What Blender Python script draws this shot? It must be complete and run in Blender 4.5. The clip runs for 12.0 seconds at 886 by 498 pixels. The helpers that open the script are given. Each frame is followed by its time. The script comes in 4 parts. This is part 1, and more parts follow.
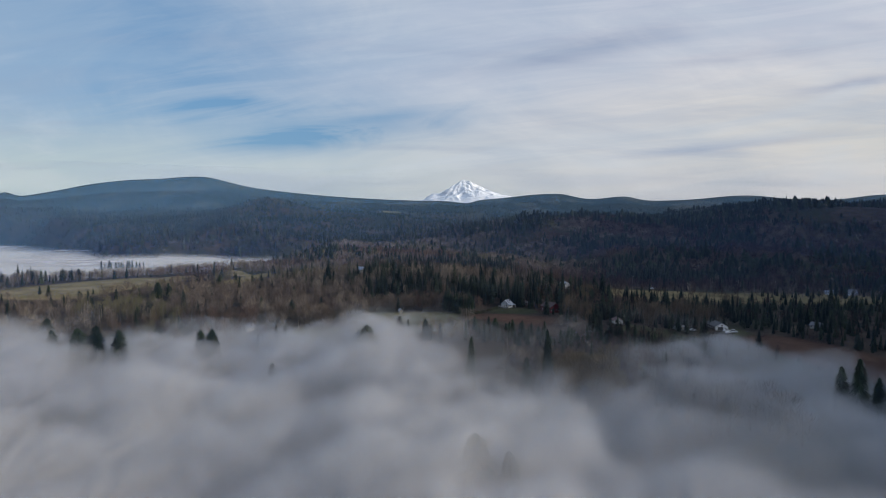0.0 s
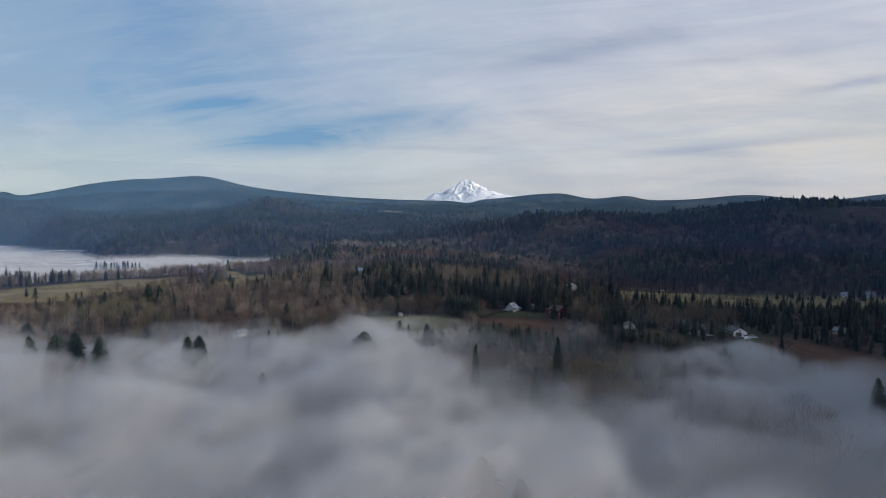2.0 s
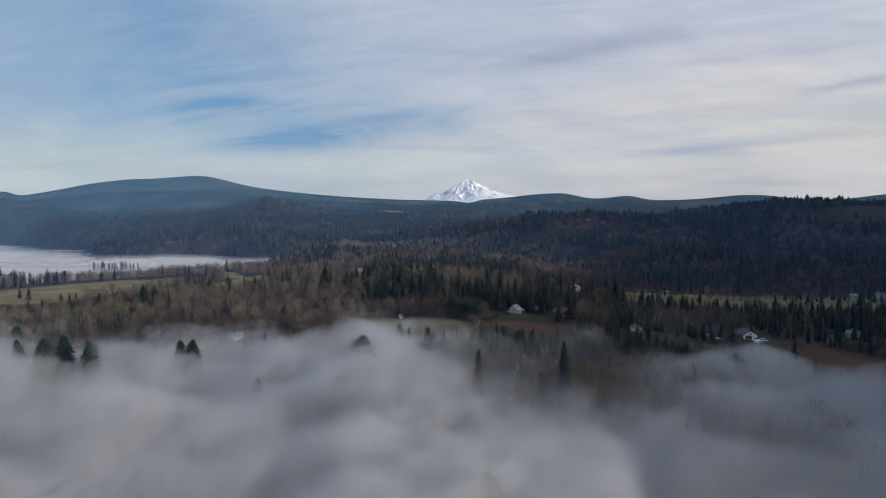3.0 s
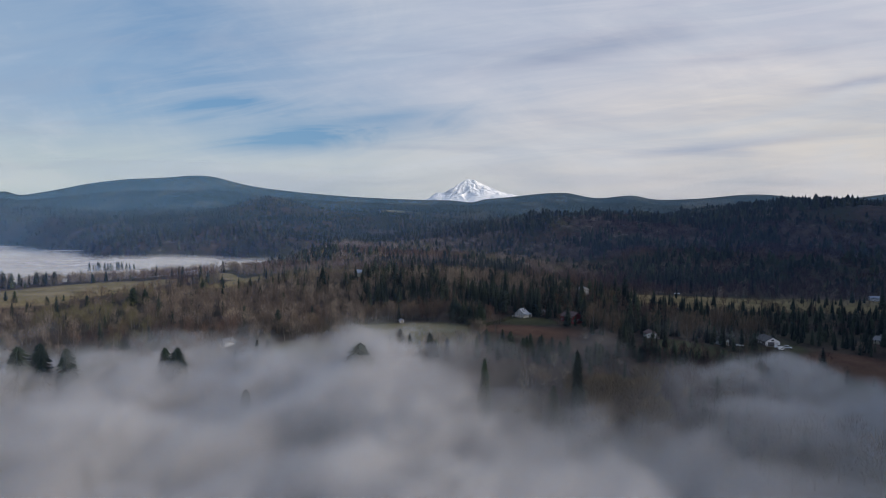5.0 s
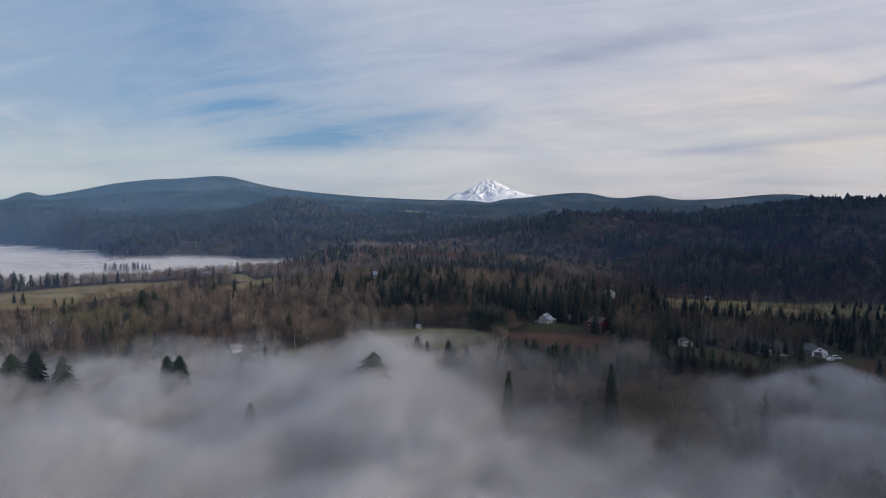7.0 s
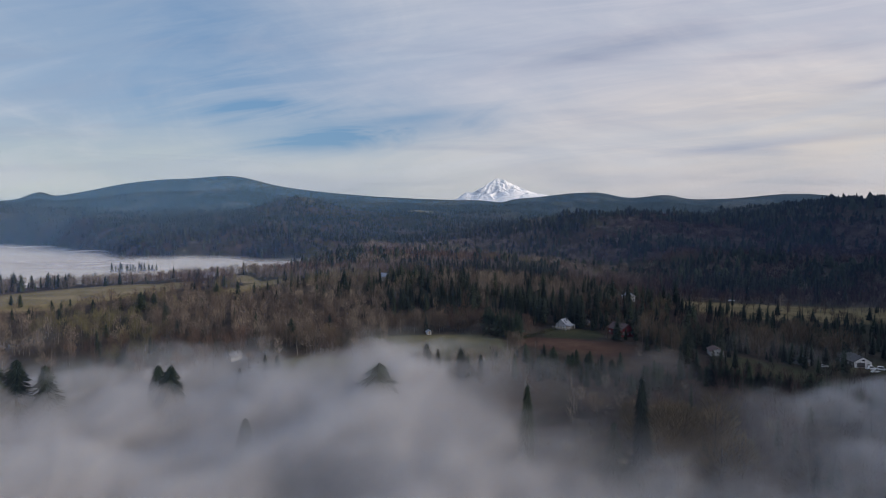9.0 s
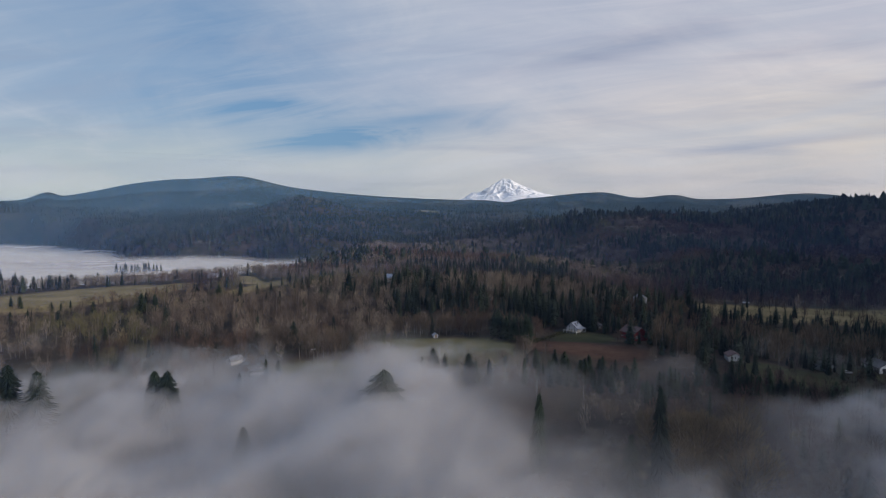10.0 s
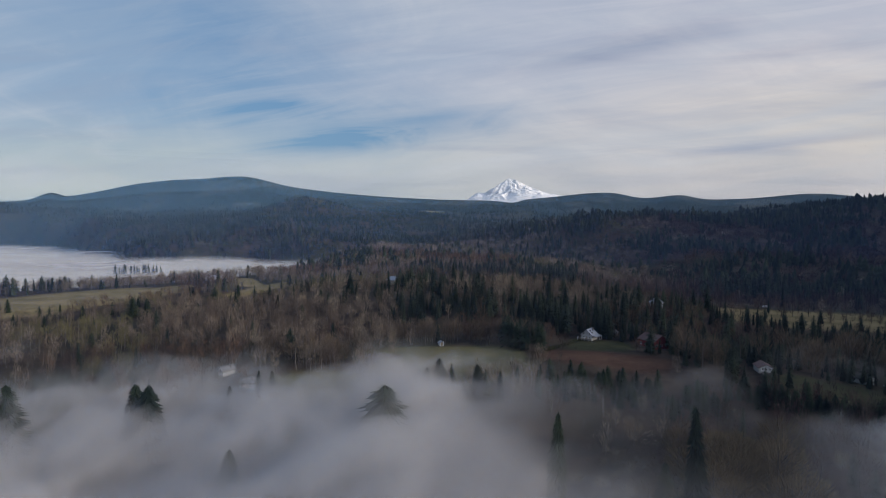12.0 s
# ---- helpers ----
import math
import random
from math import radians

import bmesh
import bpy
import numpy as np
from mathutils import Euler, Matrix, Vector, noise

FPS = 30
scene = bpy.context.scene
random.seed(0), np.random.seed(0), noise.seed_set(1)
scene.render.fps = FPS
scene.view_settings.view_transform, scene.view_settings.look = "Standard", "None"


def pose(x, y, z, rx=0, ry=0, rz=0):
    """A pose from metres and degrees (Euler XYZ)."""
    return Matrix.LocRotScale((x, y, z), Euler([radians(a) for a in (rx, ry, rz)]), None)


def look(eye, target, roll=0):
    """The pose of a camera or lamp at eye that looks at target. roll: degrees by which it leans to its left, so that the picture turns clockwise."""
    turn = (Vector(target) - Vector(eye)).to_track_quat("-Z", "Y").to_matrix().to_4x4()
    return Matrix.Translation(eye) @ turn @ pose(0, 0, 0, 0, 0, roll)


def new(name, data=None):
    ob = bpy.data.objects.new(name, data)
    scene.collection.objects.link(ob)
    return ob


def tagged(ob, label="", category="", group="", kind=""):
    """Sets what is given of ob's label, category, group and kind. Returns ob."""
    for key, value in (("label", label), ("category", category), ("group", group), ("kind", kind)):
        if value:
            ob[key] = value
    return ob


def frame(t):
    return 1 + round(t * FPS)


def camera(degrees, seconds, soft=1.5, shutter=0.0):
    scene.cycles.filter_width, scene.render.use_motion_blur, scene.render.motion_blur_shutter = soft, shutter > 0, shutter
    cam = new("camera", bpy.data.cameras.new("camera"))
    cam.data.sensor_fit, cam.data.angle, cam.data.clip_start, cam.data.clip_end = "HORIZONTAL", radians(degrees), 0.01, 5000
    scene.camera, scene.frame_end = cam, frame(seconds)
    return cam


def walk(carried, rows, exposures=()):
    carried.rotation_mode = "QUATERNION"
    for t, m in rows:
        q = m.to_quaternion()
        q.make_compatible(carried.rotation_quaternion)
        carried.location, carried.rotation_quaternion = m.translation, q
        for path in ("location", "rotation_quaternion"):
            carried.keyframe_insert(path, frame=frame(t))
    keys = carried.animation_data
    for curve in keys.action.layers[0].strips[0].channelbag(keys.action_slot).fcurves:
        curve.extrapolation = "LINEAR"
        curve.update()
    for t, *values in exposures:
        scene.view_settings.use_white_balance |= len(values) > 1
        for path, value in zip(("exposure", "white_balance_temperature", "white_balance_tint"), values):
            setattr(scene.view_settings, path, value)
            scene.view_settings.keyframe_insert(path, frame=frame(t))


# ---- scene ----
cam = camera(70.0, 12.0, 0.7)
PATH = [
    (0, (0.00, 0.00, 70.00), 87.697, 1.790),
    (0.5, (-0.31, 5.83, 69.95), 87.702, 1.813),
    (1, (-0.62, 11.67, 69.90), 87.694, 1.846),
    (1.5, (-0.93, 17.50, 69.85), 87.681, 1.947),
    (2, (-1.25, 23.34, 69.80), 87.676, 1.927),
    (2.5, (-1.58, 29.17, 69.75), 87.697, 2.016),
    (3, (-1.92, 35.01, 69.71), 87.677, 2.019),
    (5, (-3.44, 58.36, 69.55), 87.659, 2.188),
    (5.5, (-3.86, 64.20, 69.51), 87.662, 2.954),
    (6, (-4.31, 70.03, 69.48), 87.666, 3.439),
    (6.5, (-4.78, 75.87, 69.45), 87.681, 3.703),
    (7, (-5.29, 81.70, 69.41), 87.687, 3.818),
    (9, (-7.60, 105.04, 69.31), 87.684, 4.764),
    (9.5, (-8.26, 110.87, 69.29), 87.689, 5.052),
    (10, (-8.96, 116.70, 69.28), 87.686, 5.336),
    (10.5, (-9.71, 122.52, 69.26), 87.705, 5.584),
    (11, (-10.49, 128.35, 69.25), 87.714, 5.718),
    (11.5, (-11.33, 134.17, 69.24), 87.732, 5.773),
    (12, (-12.20, 139.99, 69.23), 87.734, 5.753),
]
walk(cam, [(t, pose(*eye, tilt, 0, turn)) for t, eye, tilt, turn in PATH], ((0, 0.0, 6250, 7), (5, -0.02, 6420, 10), (9, -0.06, 6520, 12), (12, -0.10, 6450, 10)))

# ---- light and sky ----
SUN_TURN, SUN_HEIGHT = radians(108), radians(15)   # clockwise from +y, above the horizon


class Graph:
    """A short hand for node trees."""

    def __init__(self, tree):
        self.tree = tree
        tree.nodes.clear()

    def node(self, kind, **settings):
        made = self.tree.nodes.new(kind)
        for key, value in settings.items():
            if key == "operation":
                made.operation = value
            elif key == "data_type":
                made.data_type = value
            elif key == "blend_type":
                made.blend_type = value
            elif key == "noise_dimensions":
                made.noise_dimensions = value
            elif key == "interpolation_type":
                made.interpolation_type = value
            elif key == "sky_type":
                made.sky_type = value
            elif key == "attribute_name":
                made.attribute_name = value
        return made

    def put(self, value, socket):
        if isinstance(value, bpy.types.NodeSocket):
            self.tree.links.new(value, socket)
        else:
            socket.default_value = value

    def math(self, operation, a, b=0.0, clamp=False):
        n = self.node("ShaderNodeMath", operation=operation)
        n.use_clamp = clamp
        self.put(a, n.inputs[0])
        self.put(b, n.inputs[1])
        return n.outputs[0]

    def add(self, a, b): return self.math("ADD", a, b)
    def sub(self, a, b): return self.math("SUBTRACT", a, b)
    def mul(self, a, b): return self.math("MULTIPLY", a, b)
    def div(self, a, b): return self.math("DIVIDE", a, b)

    def ramp(self, value, low, high, to_low=0.0, to_high=1.0, smooth=True):
        n = self.node("ShaderNodeMapRange", interpolation_type="SMOOTHSTEP" if smooth else "LINEAR")
        self.put(value, n.inputs[0])
        for k, v in zip((1, 2, 3, 4), (low, high, to_low, to_high)):
            self.put(v, n.inputs[k])
        return n.outputs[0]

    def mix(self, factor, a, b, blend="MIX"):
        n = self.node("ShaderNodeMix", data_type="RGBA", blend_type=blend)
        self.put(factor, n.inputs[0])
        for v, k in ((a, 6), (b, 7)):
            self.put((*v, 1) if isinstance(v, tuple) and len(v) == 3 else v, n.inputs[k])
        return n.outputs[2]

    def vector(self, x, y, z):
        n = self.node("ShaderNodeCombineXYZ")
        for k, v in enumerate((x, y, z)):
            self.put(v, n.inputs[k])
        return n.outputs[0]

    def split(self, v):
        n = self.node("ShaderNodeSeparateXYZ")
        self.put(v, n.inputs[0])
        return n.outputs

    def scaled(self, v, by):
        n = self.node("ShaderNodeVectorMath", operation="MULTIPLY")
        self.put(v, n.inputs[0])
        n.inputs[1].default_value = by
        return n.outputs[0]

    def noise(self, v, scale=1.0, detail=3.0, rough=0.55, distort=0.0):
        n = self.node("ShaderNodeTexNoise")
        self.put(v, n.inputs["Vector"])
        n.inputs["Scale"].default_value, n.inputs["Detail"].default_value = scale, detail
        n.inputs["Roughness"].default_value, n.inputs["Distortion"].default_value = rough, distort
        return n.outputs["Fac"]

    def bell(self, u, v, cu, cv, wu, wv, lean=0.0):
        """1 at (cu, cv), falling off over wu and wv; lean: how much it climbs to the right."""
        du = self.sub(u, cu)
        dv = self.sub(self.sub(v, cv), self.mul(du, lean))
        a, b = self.div(du, wu), self.div(dv, wv)
        return self.math("POWER", 2.718, self.mul(self.add(self.mul(a, a), self.mul(b, b)), -1.0))


world = bpy.data.worlds.new("sky")
scene.world = world
world.use_nodes = True
g = Graph(world.node_tree)
sky = g.node("ShaderNodeTexSky", sky_type="NISHITA")
sky.sun_disc, sky.sun_elevation, sky.sun_rotation = False, SUN_HEIGHT, SUN_TURN
sky.air_density, sky.dust_density, sky.altitude = 1.0, 1.5, 300
way = g.node("ShaderNodeTexCoord").outputs["Generated"]
dx, dy, dz = g.split(way)
ahead = g.math("MAXIMUM", g.math("ABSOLUTE", dy), 0.2)
u, v = g.div(dx, ahead), g.div(dz, ahead)          # across and up, as tangents
flat = g.math("MAXIMUM", g.add(dz, 0.10), 0.06)
px, py = g.div(dx, flat), g.div(dy, flat)          # a cloud deck seen in perspective
deck = g.vector(g.add(g.mul(px, 0.20), g.mul(py, 0.06)), g.add(g.mul(py, 0.55), g.mul(px, -0.10)), 0.0)
streak = g.noise(deck, 1.6, 5, 0.55, 0.6)
wisps = g.noise(g.vector(g.mul(u, 1.6), g.add(g.mul(v, 9.0), g.mul(u, -1.2)), 3.0), 1.5, 5, 0.6, 0.8)
broad = g.noise(g.vector(g.mul(u, 1.1), g.mul(v, 3.0), 7.0), 1.7, 3, 0.5, 0.4)
# where the veil of cloud thins and the blue comes through
gap = g.mul(g.bell(u, v, -0.25, 0.150, 0.21, 0.028, 0.02), 1.35)
gap = g.add(gap, g.mul(g.bell(u, v, -0.50, 0.20, 0.24, 0.07, 0.0), 0.48))
gap = g.add(gap, g.mul(g.bell(u, v, -0.55, 0.36, 0.34, 0.13, -0.3), 0.45))
gap = g.add(gap, g.mul(g.bell(u, v, -0.38, 0.190, 0.07, 0.009, 0.05), 0.75))
gap = g.add(gap, g.mul(g.bell(u, v, -0.12, 0.168, 0.10, 0.009, 0.12), 0.75))
gap = g.mul(gap, g.add(0.40, g.mul(g.ramp(wisps, 0.34, 0.62), 0.95)))
fibre = g.noise(g.vector(g.add(g.mul(u, 2.2), g.mul(v, 1.5)), g.add(g.mul(v, 26.0), g.mul(u, -2.6)), 5.0), 1.2, 7, 0.62, 1.2)
veil = g.noise(g.vector(g.add(g.mul(u, 2.0), g.mul(v, -1.0)), g.add(g.mul(v, 5.0), g.mul(u, 1.4)), 9.0), 1.5, 6, 0.6, 1.0)
cover = g.add(0.80, g.add(g.mul(g.sub(broad, 0.5), 0.40), g.mul(g.sub(veil, 0.5), 0.45)))
cover = g.math("SUBTRACT", g.add(cover, g.mul(g.sub(fibre, 0.5), 0.26)), g.mul(gap, 0.80), True)
# the cloud's own light: cool to the north, warm towards the sun's side and the horizon
side = g.ramp(u, -0.75, 0.45)
low = g.ramp(v, 0.04, 0.24, 1.0, 0.0)
cloud = g.mix(side, (3.5, 4.6, 6.0), (7.0, 6.8, 7.3))
cloud = g.mix(g.mul(low, 0.85), cloud, g.mix(g.ramp(u, -0.7, 0.6), (6.3, 6.7, 6.0), (6.9, 6.3, 6.1)))
cloud = g.mix(g.mul(g.bell(u, v, 0.62, 0.15, 0.45, 0.10, 0.0), 0.9), cloud, (7.6, 6.8, 5.9))
shade = g.mul(g.bell(u, v, 0.17, 0.268, 0.15, 0.020, 0.17), 1.1)
shade = g.add(shade, g.mul(g.bell(u, v, 0.60, 0.215, 0.07, 0.008, 0.15), 1.1))
shade = g.add(shade, g.mul(g.bell(u, v, 0.40, 0.120, 0.17, 0.008, 0.10), 0.85))
shade = g.add(shade, g.mul(g.bell(u, v, 0.42, 0.255, 0.20, 0.012, 0.12), 0.45))
shade = g.add(shade, g.ramp(streak, 0.52, 0.30, 0.0, 0.55))
cloud = g.mix(g.math("MULTIPLY", shade, 0.68, True), cloud, (3.4, 3.6, 4.7))
cloud = g.mix(g.ramp(wisps, 0.42, 0.70, 0.0, 0.42), cloud, (6.6, 6.8, 7.2))
cloud = g.mix(g.ramp(fibre, 0.36, 0.66, 0.11, 0.0), cloud, (4.2, 4.4, 5.3))
cloud = g.mix(g.ramp(veil, 0.50, 0.72, 0.0, 0.22), cloud, (6.9, 7.0, 7.3))
top = g.ramp(v, 0.25, 0.50, 0.0, 0.30)
cloud = g.mix(top, cloud, (3.7, 4.2, 5.3))
high = g.ramp(v, 0.55, 2.5)
cloud = g.mix(g.mul(high, 0.8), cloud, (2.7, 3.7, 5.6))
blue = g.mix(0.55, sky.outputs[0], (1.1, 3.0, 6.0))
back = g.node("ShaderNodeBackground")
g.put(g.mix(cover, blue, cloud), back.inputs["Color"])
back.inputs["Strength"].default_value = 0.10
g.put(back.outputs[0], g.node("ShaderNodeOutputWorld").inputs[0])

sun = new("sun", bpy.data.lights.new("sun", "SUN"))
sun.data.energy, sun.data.angle, sun.data.color = 3.3, radians(18), (1.0, 0.88, 0.74)
sun.matrix_world = look((0, 0, 0), (-math.sin(SUN_TURN) * math.cos(SUN_HEIGHT), -math.cos(SUN_TURN) * math.cos(SUN_HEIGHT), -math.sin(SUN_HEIGHT)))
scene.cycles.transparent_max_bounces = 64

# ---- materials ----


def material(name, build):
    m = bpy.data.materials.new(name)
    m.use_nodes = True
    gr = Graph(m.node_tree)
    gr.put(build(gr), gr.node("ShaderNodeOutputMaterial").inputs[0])
    return m


def surface(gr, color, rough=0.8, bump=None, strength=0.3, distance=0.1, metal=0.0, spec=0.3):
    n = gr.node("ShaderNodeBsdfPrincipled")
    gr.put((*color, 1) if isinstance(color, tuple) else color, n.inputs["Base Color"])
    gr.put(rough, n.inputs["Roughness"])
    n.inputs["Metallic"].default_value, n.inputs["Specular IOR Level"].default_value = metal, spec
    if bump is not None:
        b = gr.node("ShaderNodeBump")
        b.inputs["Strength"].default_value, b.inputs["Distance"].default_value = strength, distance
        gr.put(bump, b.inputs["Height"])
        gr.put(b.outputs[0], n.inputs["Normal"])
    return n.outputs[0]


def place(gr):
    return gr.node("ShaderNodeNewGeometry").outputs["Position"]


def value(gr, name):
    return gr.node("ShaderNodeAttribute", attribute_name=name).outputs["Fac"]


def ground_look(gr):
    p = place(gr)
    fine, mid, wide = gr.noise(p, 0.45, 5, 0.65), gr.noise(p, 0.05, 4), gr.noise(p, 0.008, 3)
    litter = gr.mix(gr.ramp(mid, 0.35, 0.65), (0.034, 0.028, 0.024), (0.085, 0.062, 0.046))
    litter = gr.mix(gr.ramp(wide, 0.45, 0.62), litter, (0.036, 0.040, 0.024))
    grass = gr.mix(gr.ramp(mid, 0.32, 0.68), (0.200, 0.158, 0.070), (0.320, 0.245, 0.120))
    pasture = gr.mix(gr.ramp(mid, 0.32, 0.68), (0.092, 0.092, 0.042), (0.150, 0.128, 0.060))
    soil = gr.mix(gr.ramp(mid, 0.3, 0.7), (0.068, 0.036, 0.024), (0.112, 0.064, 0.042))
    lawn = gr.mix(gr.ramp(mid, 0.3, 0.7), (0.042, 0.046, 0.022), (0.070, 0.068, 0.034))
    stand = gr.noise(gr.scaled(p, (0.0045, 0.0022, 0.008)), 1.0, 4, 0.6)
    timber = gr.mix(mid, (0.014, 0.024, 0.019), (0.034, 0.046, 0.032))
    timber = gr.mix(gr.ramp(stand, 0.50, 0.62, 0.0, 0.8), timber, (0.085, 0.082, 0.058))
    litter = gr.mix(value(gr, "woodland"), litter, timber)
    color = gr.mix(value(gr, "hay"), litter, grass)
    color = gr.mix(value(gr, "pasture"), color, pasture)
    color = gr.mix(value(gr, "soil"), color, soil)
    color = gr.mix(value(gr, "lawn"), color, lawn)
    color = gr.mix(gr.ramp(fine, 0.3, 0.75, 0.0, 0.45), color, gr.mix(0.55, color, (0.015, 0.013, 0.010)))
    return surface(gr, color, 0.95, fine, 0.6, 0.5, spec=0.1)


def leaf_look(dark, light, shift, single=False):
    def build(gr):
        p = place(gr)
        t = gr.node("ShaderNodeObjectInfo").outputs["Random"] if single else value(gr, "tint")
        t = gr.ramp(t, 0.15, 0.95)
        wide = gr.noise(p, 0.012, 3)
        c = gr.mix(t, dark, light)
        c = gr.mix(gr.ramp(wide, 0.35, 0.68, 0.0, 0.6), c, shift)
        c = gr.mix(gr.ramp(gr.noise(p, 0.7, 3), 0.35, 0.7, 0.0, 0.5), c, gr.mix(0.5, c, (0.012, 0.014, 0.010)))
        return surface(gr, c, 0.85, spec=0.15)
    return build


def speckled(a, b, scale, rough=0.7, bump=0.2, spec=0.3, metal=0.0):
    def build(gr):
        p = gr.node("ShaderNodeTexCoord").outputs["Object"]
        n1, n2 = gr.noise(p, scale, 5, 0.6), gr.noise(p, scale * 0.15, 3)
        c = gr.mix(gr.ramp(n1, 0.3, 0.7), a, b)
        c = gr.mix(gr.ramp(n2, 0.45, 0.75, 0.0, 0.35), c, gr.mix(0.6, c, (0.06, 0.055, 0.05)))
        return surface(gr, c, rough, n1, bump, 0.02, metal, spec)
    return build


M_GROUND = material("ground", ground_look)
M_FIR = material("fir_needles", leaf_look((0.010, 0.018, 0.016), (0.044, 0.058, 0.036), (0.022, 0.032, 0.028)))
M_TWIG = material("bare_twigs", leaf_look((0.060, 0.047, 0.040), (0.330, 0.270, 0.205), (0.150, 0.110, 0.088)))
# the bare twigs again, with the south side's shade put into the colour
M_SHADE_TWIG = material("dark_twigs", leaf_look((0.022, 0.018, 0.022), (0.100, 0.060, 0.054), (0.046, 0.030, 0.032)))
M_MOSS = material("mossy_twigs", leaf_look((0.100, 0.095, 0.050), (0.190, 0.165, 0.085), (0.130, 0.125, 0.060)))
M_RUST = material("rusty_twigs", leaf_look((0.055, 0.036, 0.029), (0.175, 0.112, 0.080), (0.105, 0.066, 0.052)))
M_FIR_ONE = material("lone_fir_needles", leaf_look((0.012, 0.022, 0.015), (0.032, 0.048, 0.024), (0.024, 0.036, 0.028), True))
M_TWIG_ONE = material("lone_tree_twigs", leaf_look((0.080, 0.062, 0.048), (0.200, 0.150, 0.100), (0.130, 0.100, 0.070), True))
M_TAN_TWIG = material("tan_twigs", leaf_look((0.110, 0.080, 0.045), (0.230, 0.165, 0.090), (0.150, 0.120, 0.065), True))
M_BUSH = material("bush_leaves", leaf_look((0.030, 0.042, 0.016), (0.085, 0.090, 0.035), (0.060, 0.050, 0.030), True))
M_BARK = material("bark", speckled((0.045, 0.036, 0.030), (0.10, 0.085, 0.07), 3.0, 0.9))
M_PALE_BARK = material("pale_bark", speckled((0.09, 0.08, 0.07), (0.17, 0.15, 0.13), 2.0, 0.85))
M_WHITE = material("white_siding", speckled((0.38, 0.39, 0.41), (0.48, 0.49, 0.51), 2.5, 0.6))
M_METAL_ROOF = material("pale_roof", speckled((0.22, 0.25, 0.31), (0.32, 0.35, 0.42), 1.5, 0.45, 0.1, 0.4))
M_DARK_ROOF = material("dark_roof", speckled((0.050, 0.050, 0.055), (0.095, 0.095, 0.10), 2.5, 0.85))
M_GREY_ROOF = material("grey_roof", speckled((0.13, 0.13, 0.14), (0.20, 0.20, 0.21), 2.0, 0.85))
M_RED = material("red_boards", speckled((0.12, 0.016, 0.024), (0.19, 0.030, 0.036), 2.0, 0.75))
M_BROWN_ROOF = material("brown_roof", speckled((0.095, 0.060, 0.060), (0.15, 0.10, 0.095), 2.0, 0.85))
M_GLASS = material("window_glass", lambda gr: surface(gr, (0.02, 0.025, 0.03), 0.08, spec=0.6))
M_WOOD = material("weathered_wood", speckled((0.16, 0.13, 0.10), (0.28, 0.24, 0.19), 2.0, 0.85))
M_TAN = material("tan_siding", speckled((0.33, 0.29, 0.23), (0.44, 0.39, 0.32), 2.0, 0.75))
M_GRAVEL = material("gravel", speckled((0.06, 0.057, 0.054), (0.11, 0.10, 0.095), 1.2, 0.95))
M_PAINT = material("white_paint", speckled((0.66, 0.67, 0.69), (0.80, 0.80, 0.80), 1.0, 0.35, 0.02, 0.5))
M_CAR_DARK = material("dark_paint", speckled((0.035, 0.04, 0.05), (0.06, 0.065, 0.075), 1.0, 0.35, 0.02, 0.5))
M_RUBBER = material("rubber", speckled((0.02, 0.02, 0.02), (0.04, 0.04, 0.04), 6.0, 0.9))


def snow_look(gr):
    p = place(gr)
    n = gr.node("ShaderNodeNewGeometry").outputs["Normal"]
    steep = gr.split(n)[2]
    rock = gr.mix(gr.noise(p, 0.05, 4), (0.12, 0.13, 0.16), (0.26, 0.27, 0.30))
    grain = gr.noise(p, 0.06, 5, 0.65)
    snow = gr.mix(grain, (0.88, 0.89, 0.91), (0.95, 0.95, 0.95))
    bare = gr.math("MULTIPLY", gr.ramp(steep, 0.52, 0.36), gr.ramp(grain, 0.45, 0.60), True)
    return surface(gr, gr.mix(gr.mul(bare, 0.8), snow, rock), 0.7, grain, 0.3, 3.0)


M_SNOW = material("snow", snow_look)


def vapour(gr, alpha, color, soft=None, shape=None):
    """Droplets in the air: part of the light goes straight on, the rest is scattered up and down; soft: the light has spread inside;
    shape: a height in metres whose slopes turn to and from the light."""
    d, t, clear, both, out = (gr.node(k) for k in ("ShaderNodeBsdfDiffuse", "ShaderNodeBsdfTranslucent", "ShaderNodeBsdfTransparent", "ShaderNodeMixShader", "ShaderNodeMixShader"))
    d.inputs[0].default_value = t.inputs[0].default_value = (*color, 1)
    both.inputs[0].default_value = 0.4
    if soft:
        n = gr.node("ShaderNodeVectorMath", operation="MULTIPLY_ADD")
        facing = gr.node("ShaderNodeNewGeometry").outputs["Normal"]
        if shape is not None:
            b = gr.node("ShaderNodeBump")
            b.inputs["Strength"].default_value, b.inputs["Distance"].default_value = 1.0, 1.0
            gr.put(shape, b.inputs["Height"])
            gr.put(gr.vector(0.0, -0.6, 0.8), b.inputs["Normal"])
            facing = b.outputs[0]
        gr.put(facing, n.inputs[0])
        k = 0.3 if shape is None else 0.75
        n.inputs[1].default_value, n.inputs[2].default_value = (k, k, k), soft
        gr.put(n.outputs[0], d.inputs["Normal"])
        gr.put(n.outputs[0], t.inputs["Normal"])
    gr.put(d.outputs[0], both.inputs[1])
    gr.put(t.outputs[0], both.inputs[2])
    gr.put(alpha, out.inputs[0])
    gr.put(clear.outputs[0], out.inputs[1])
    gr.put(both.outputs[0], out.inputs[2])
    return out.outputs[0]


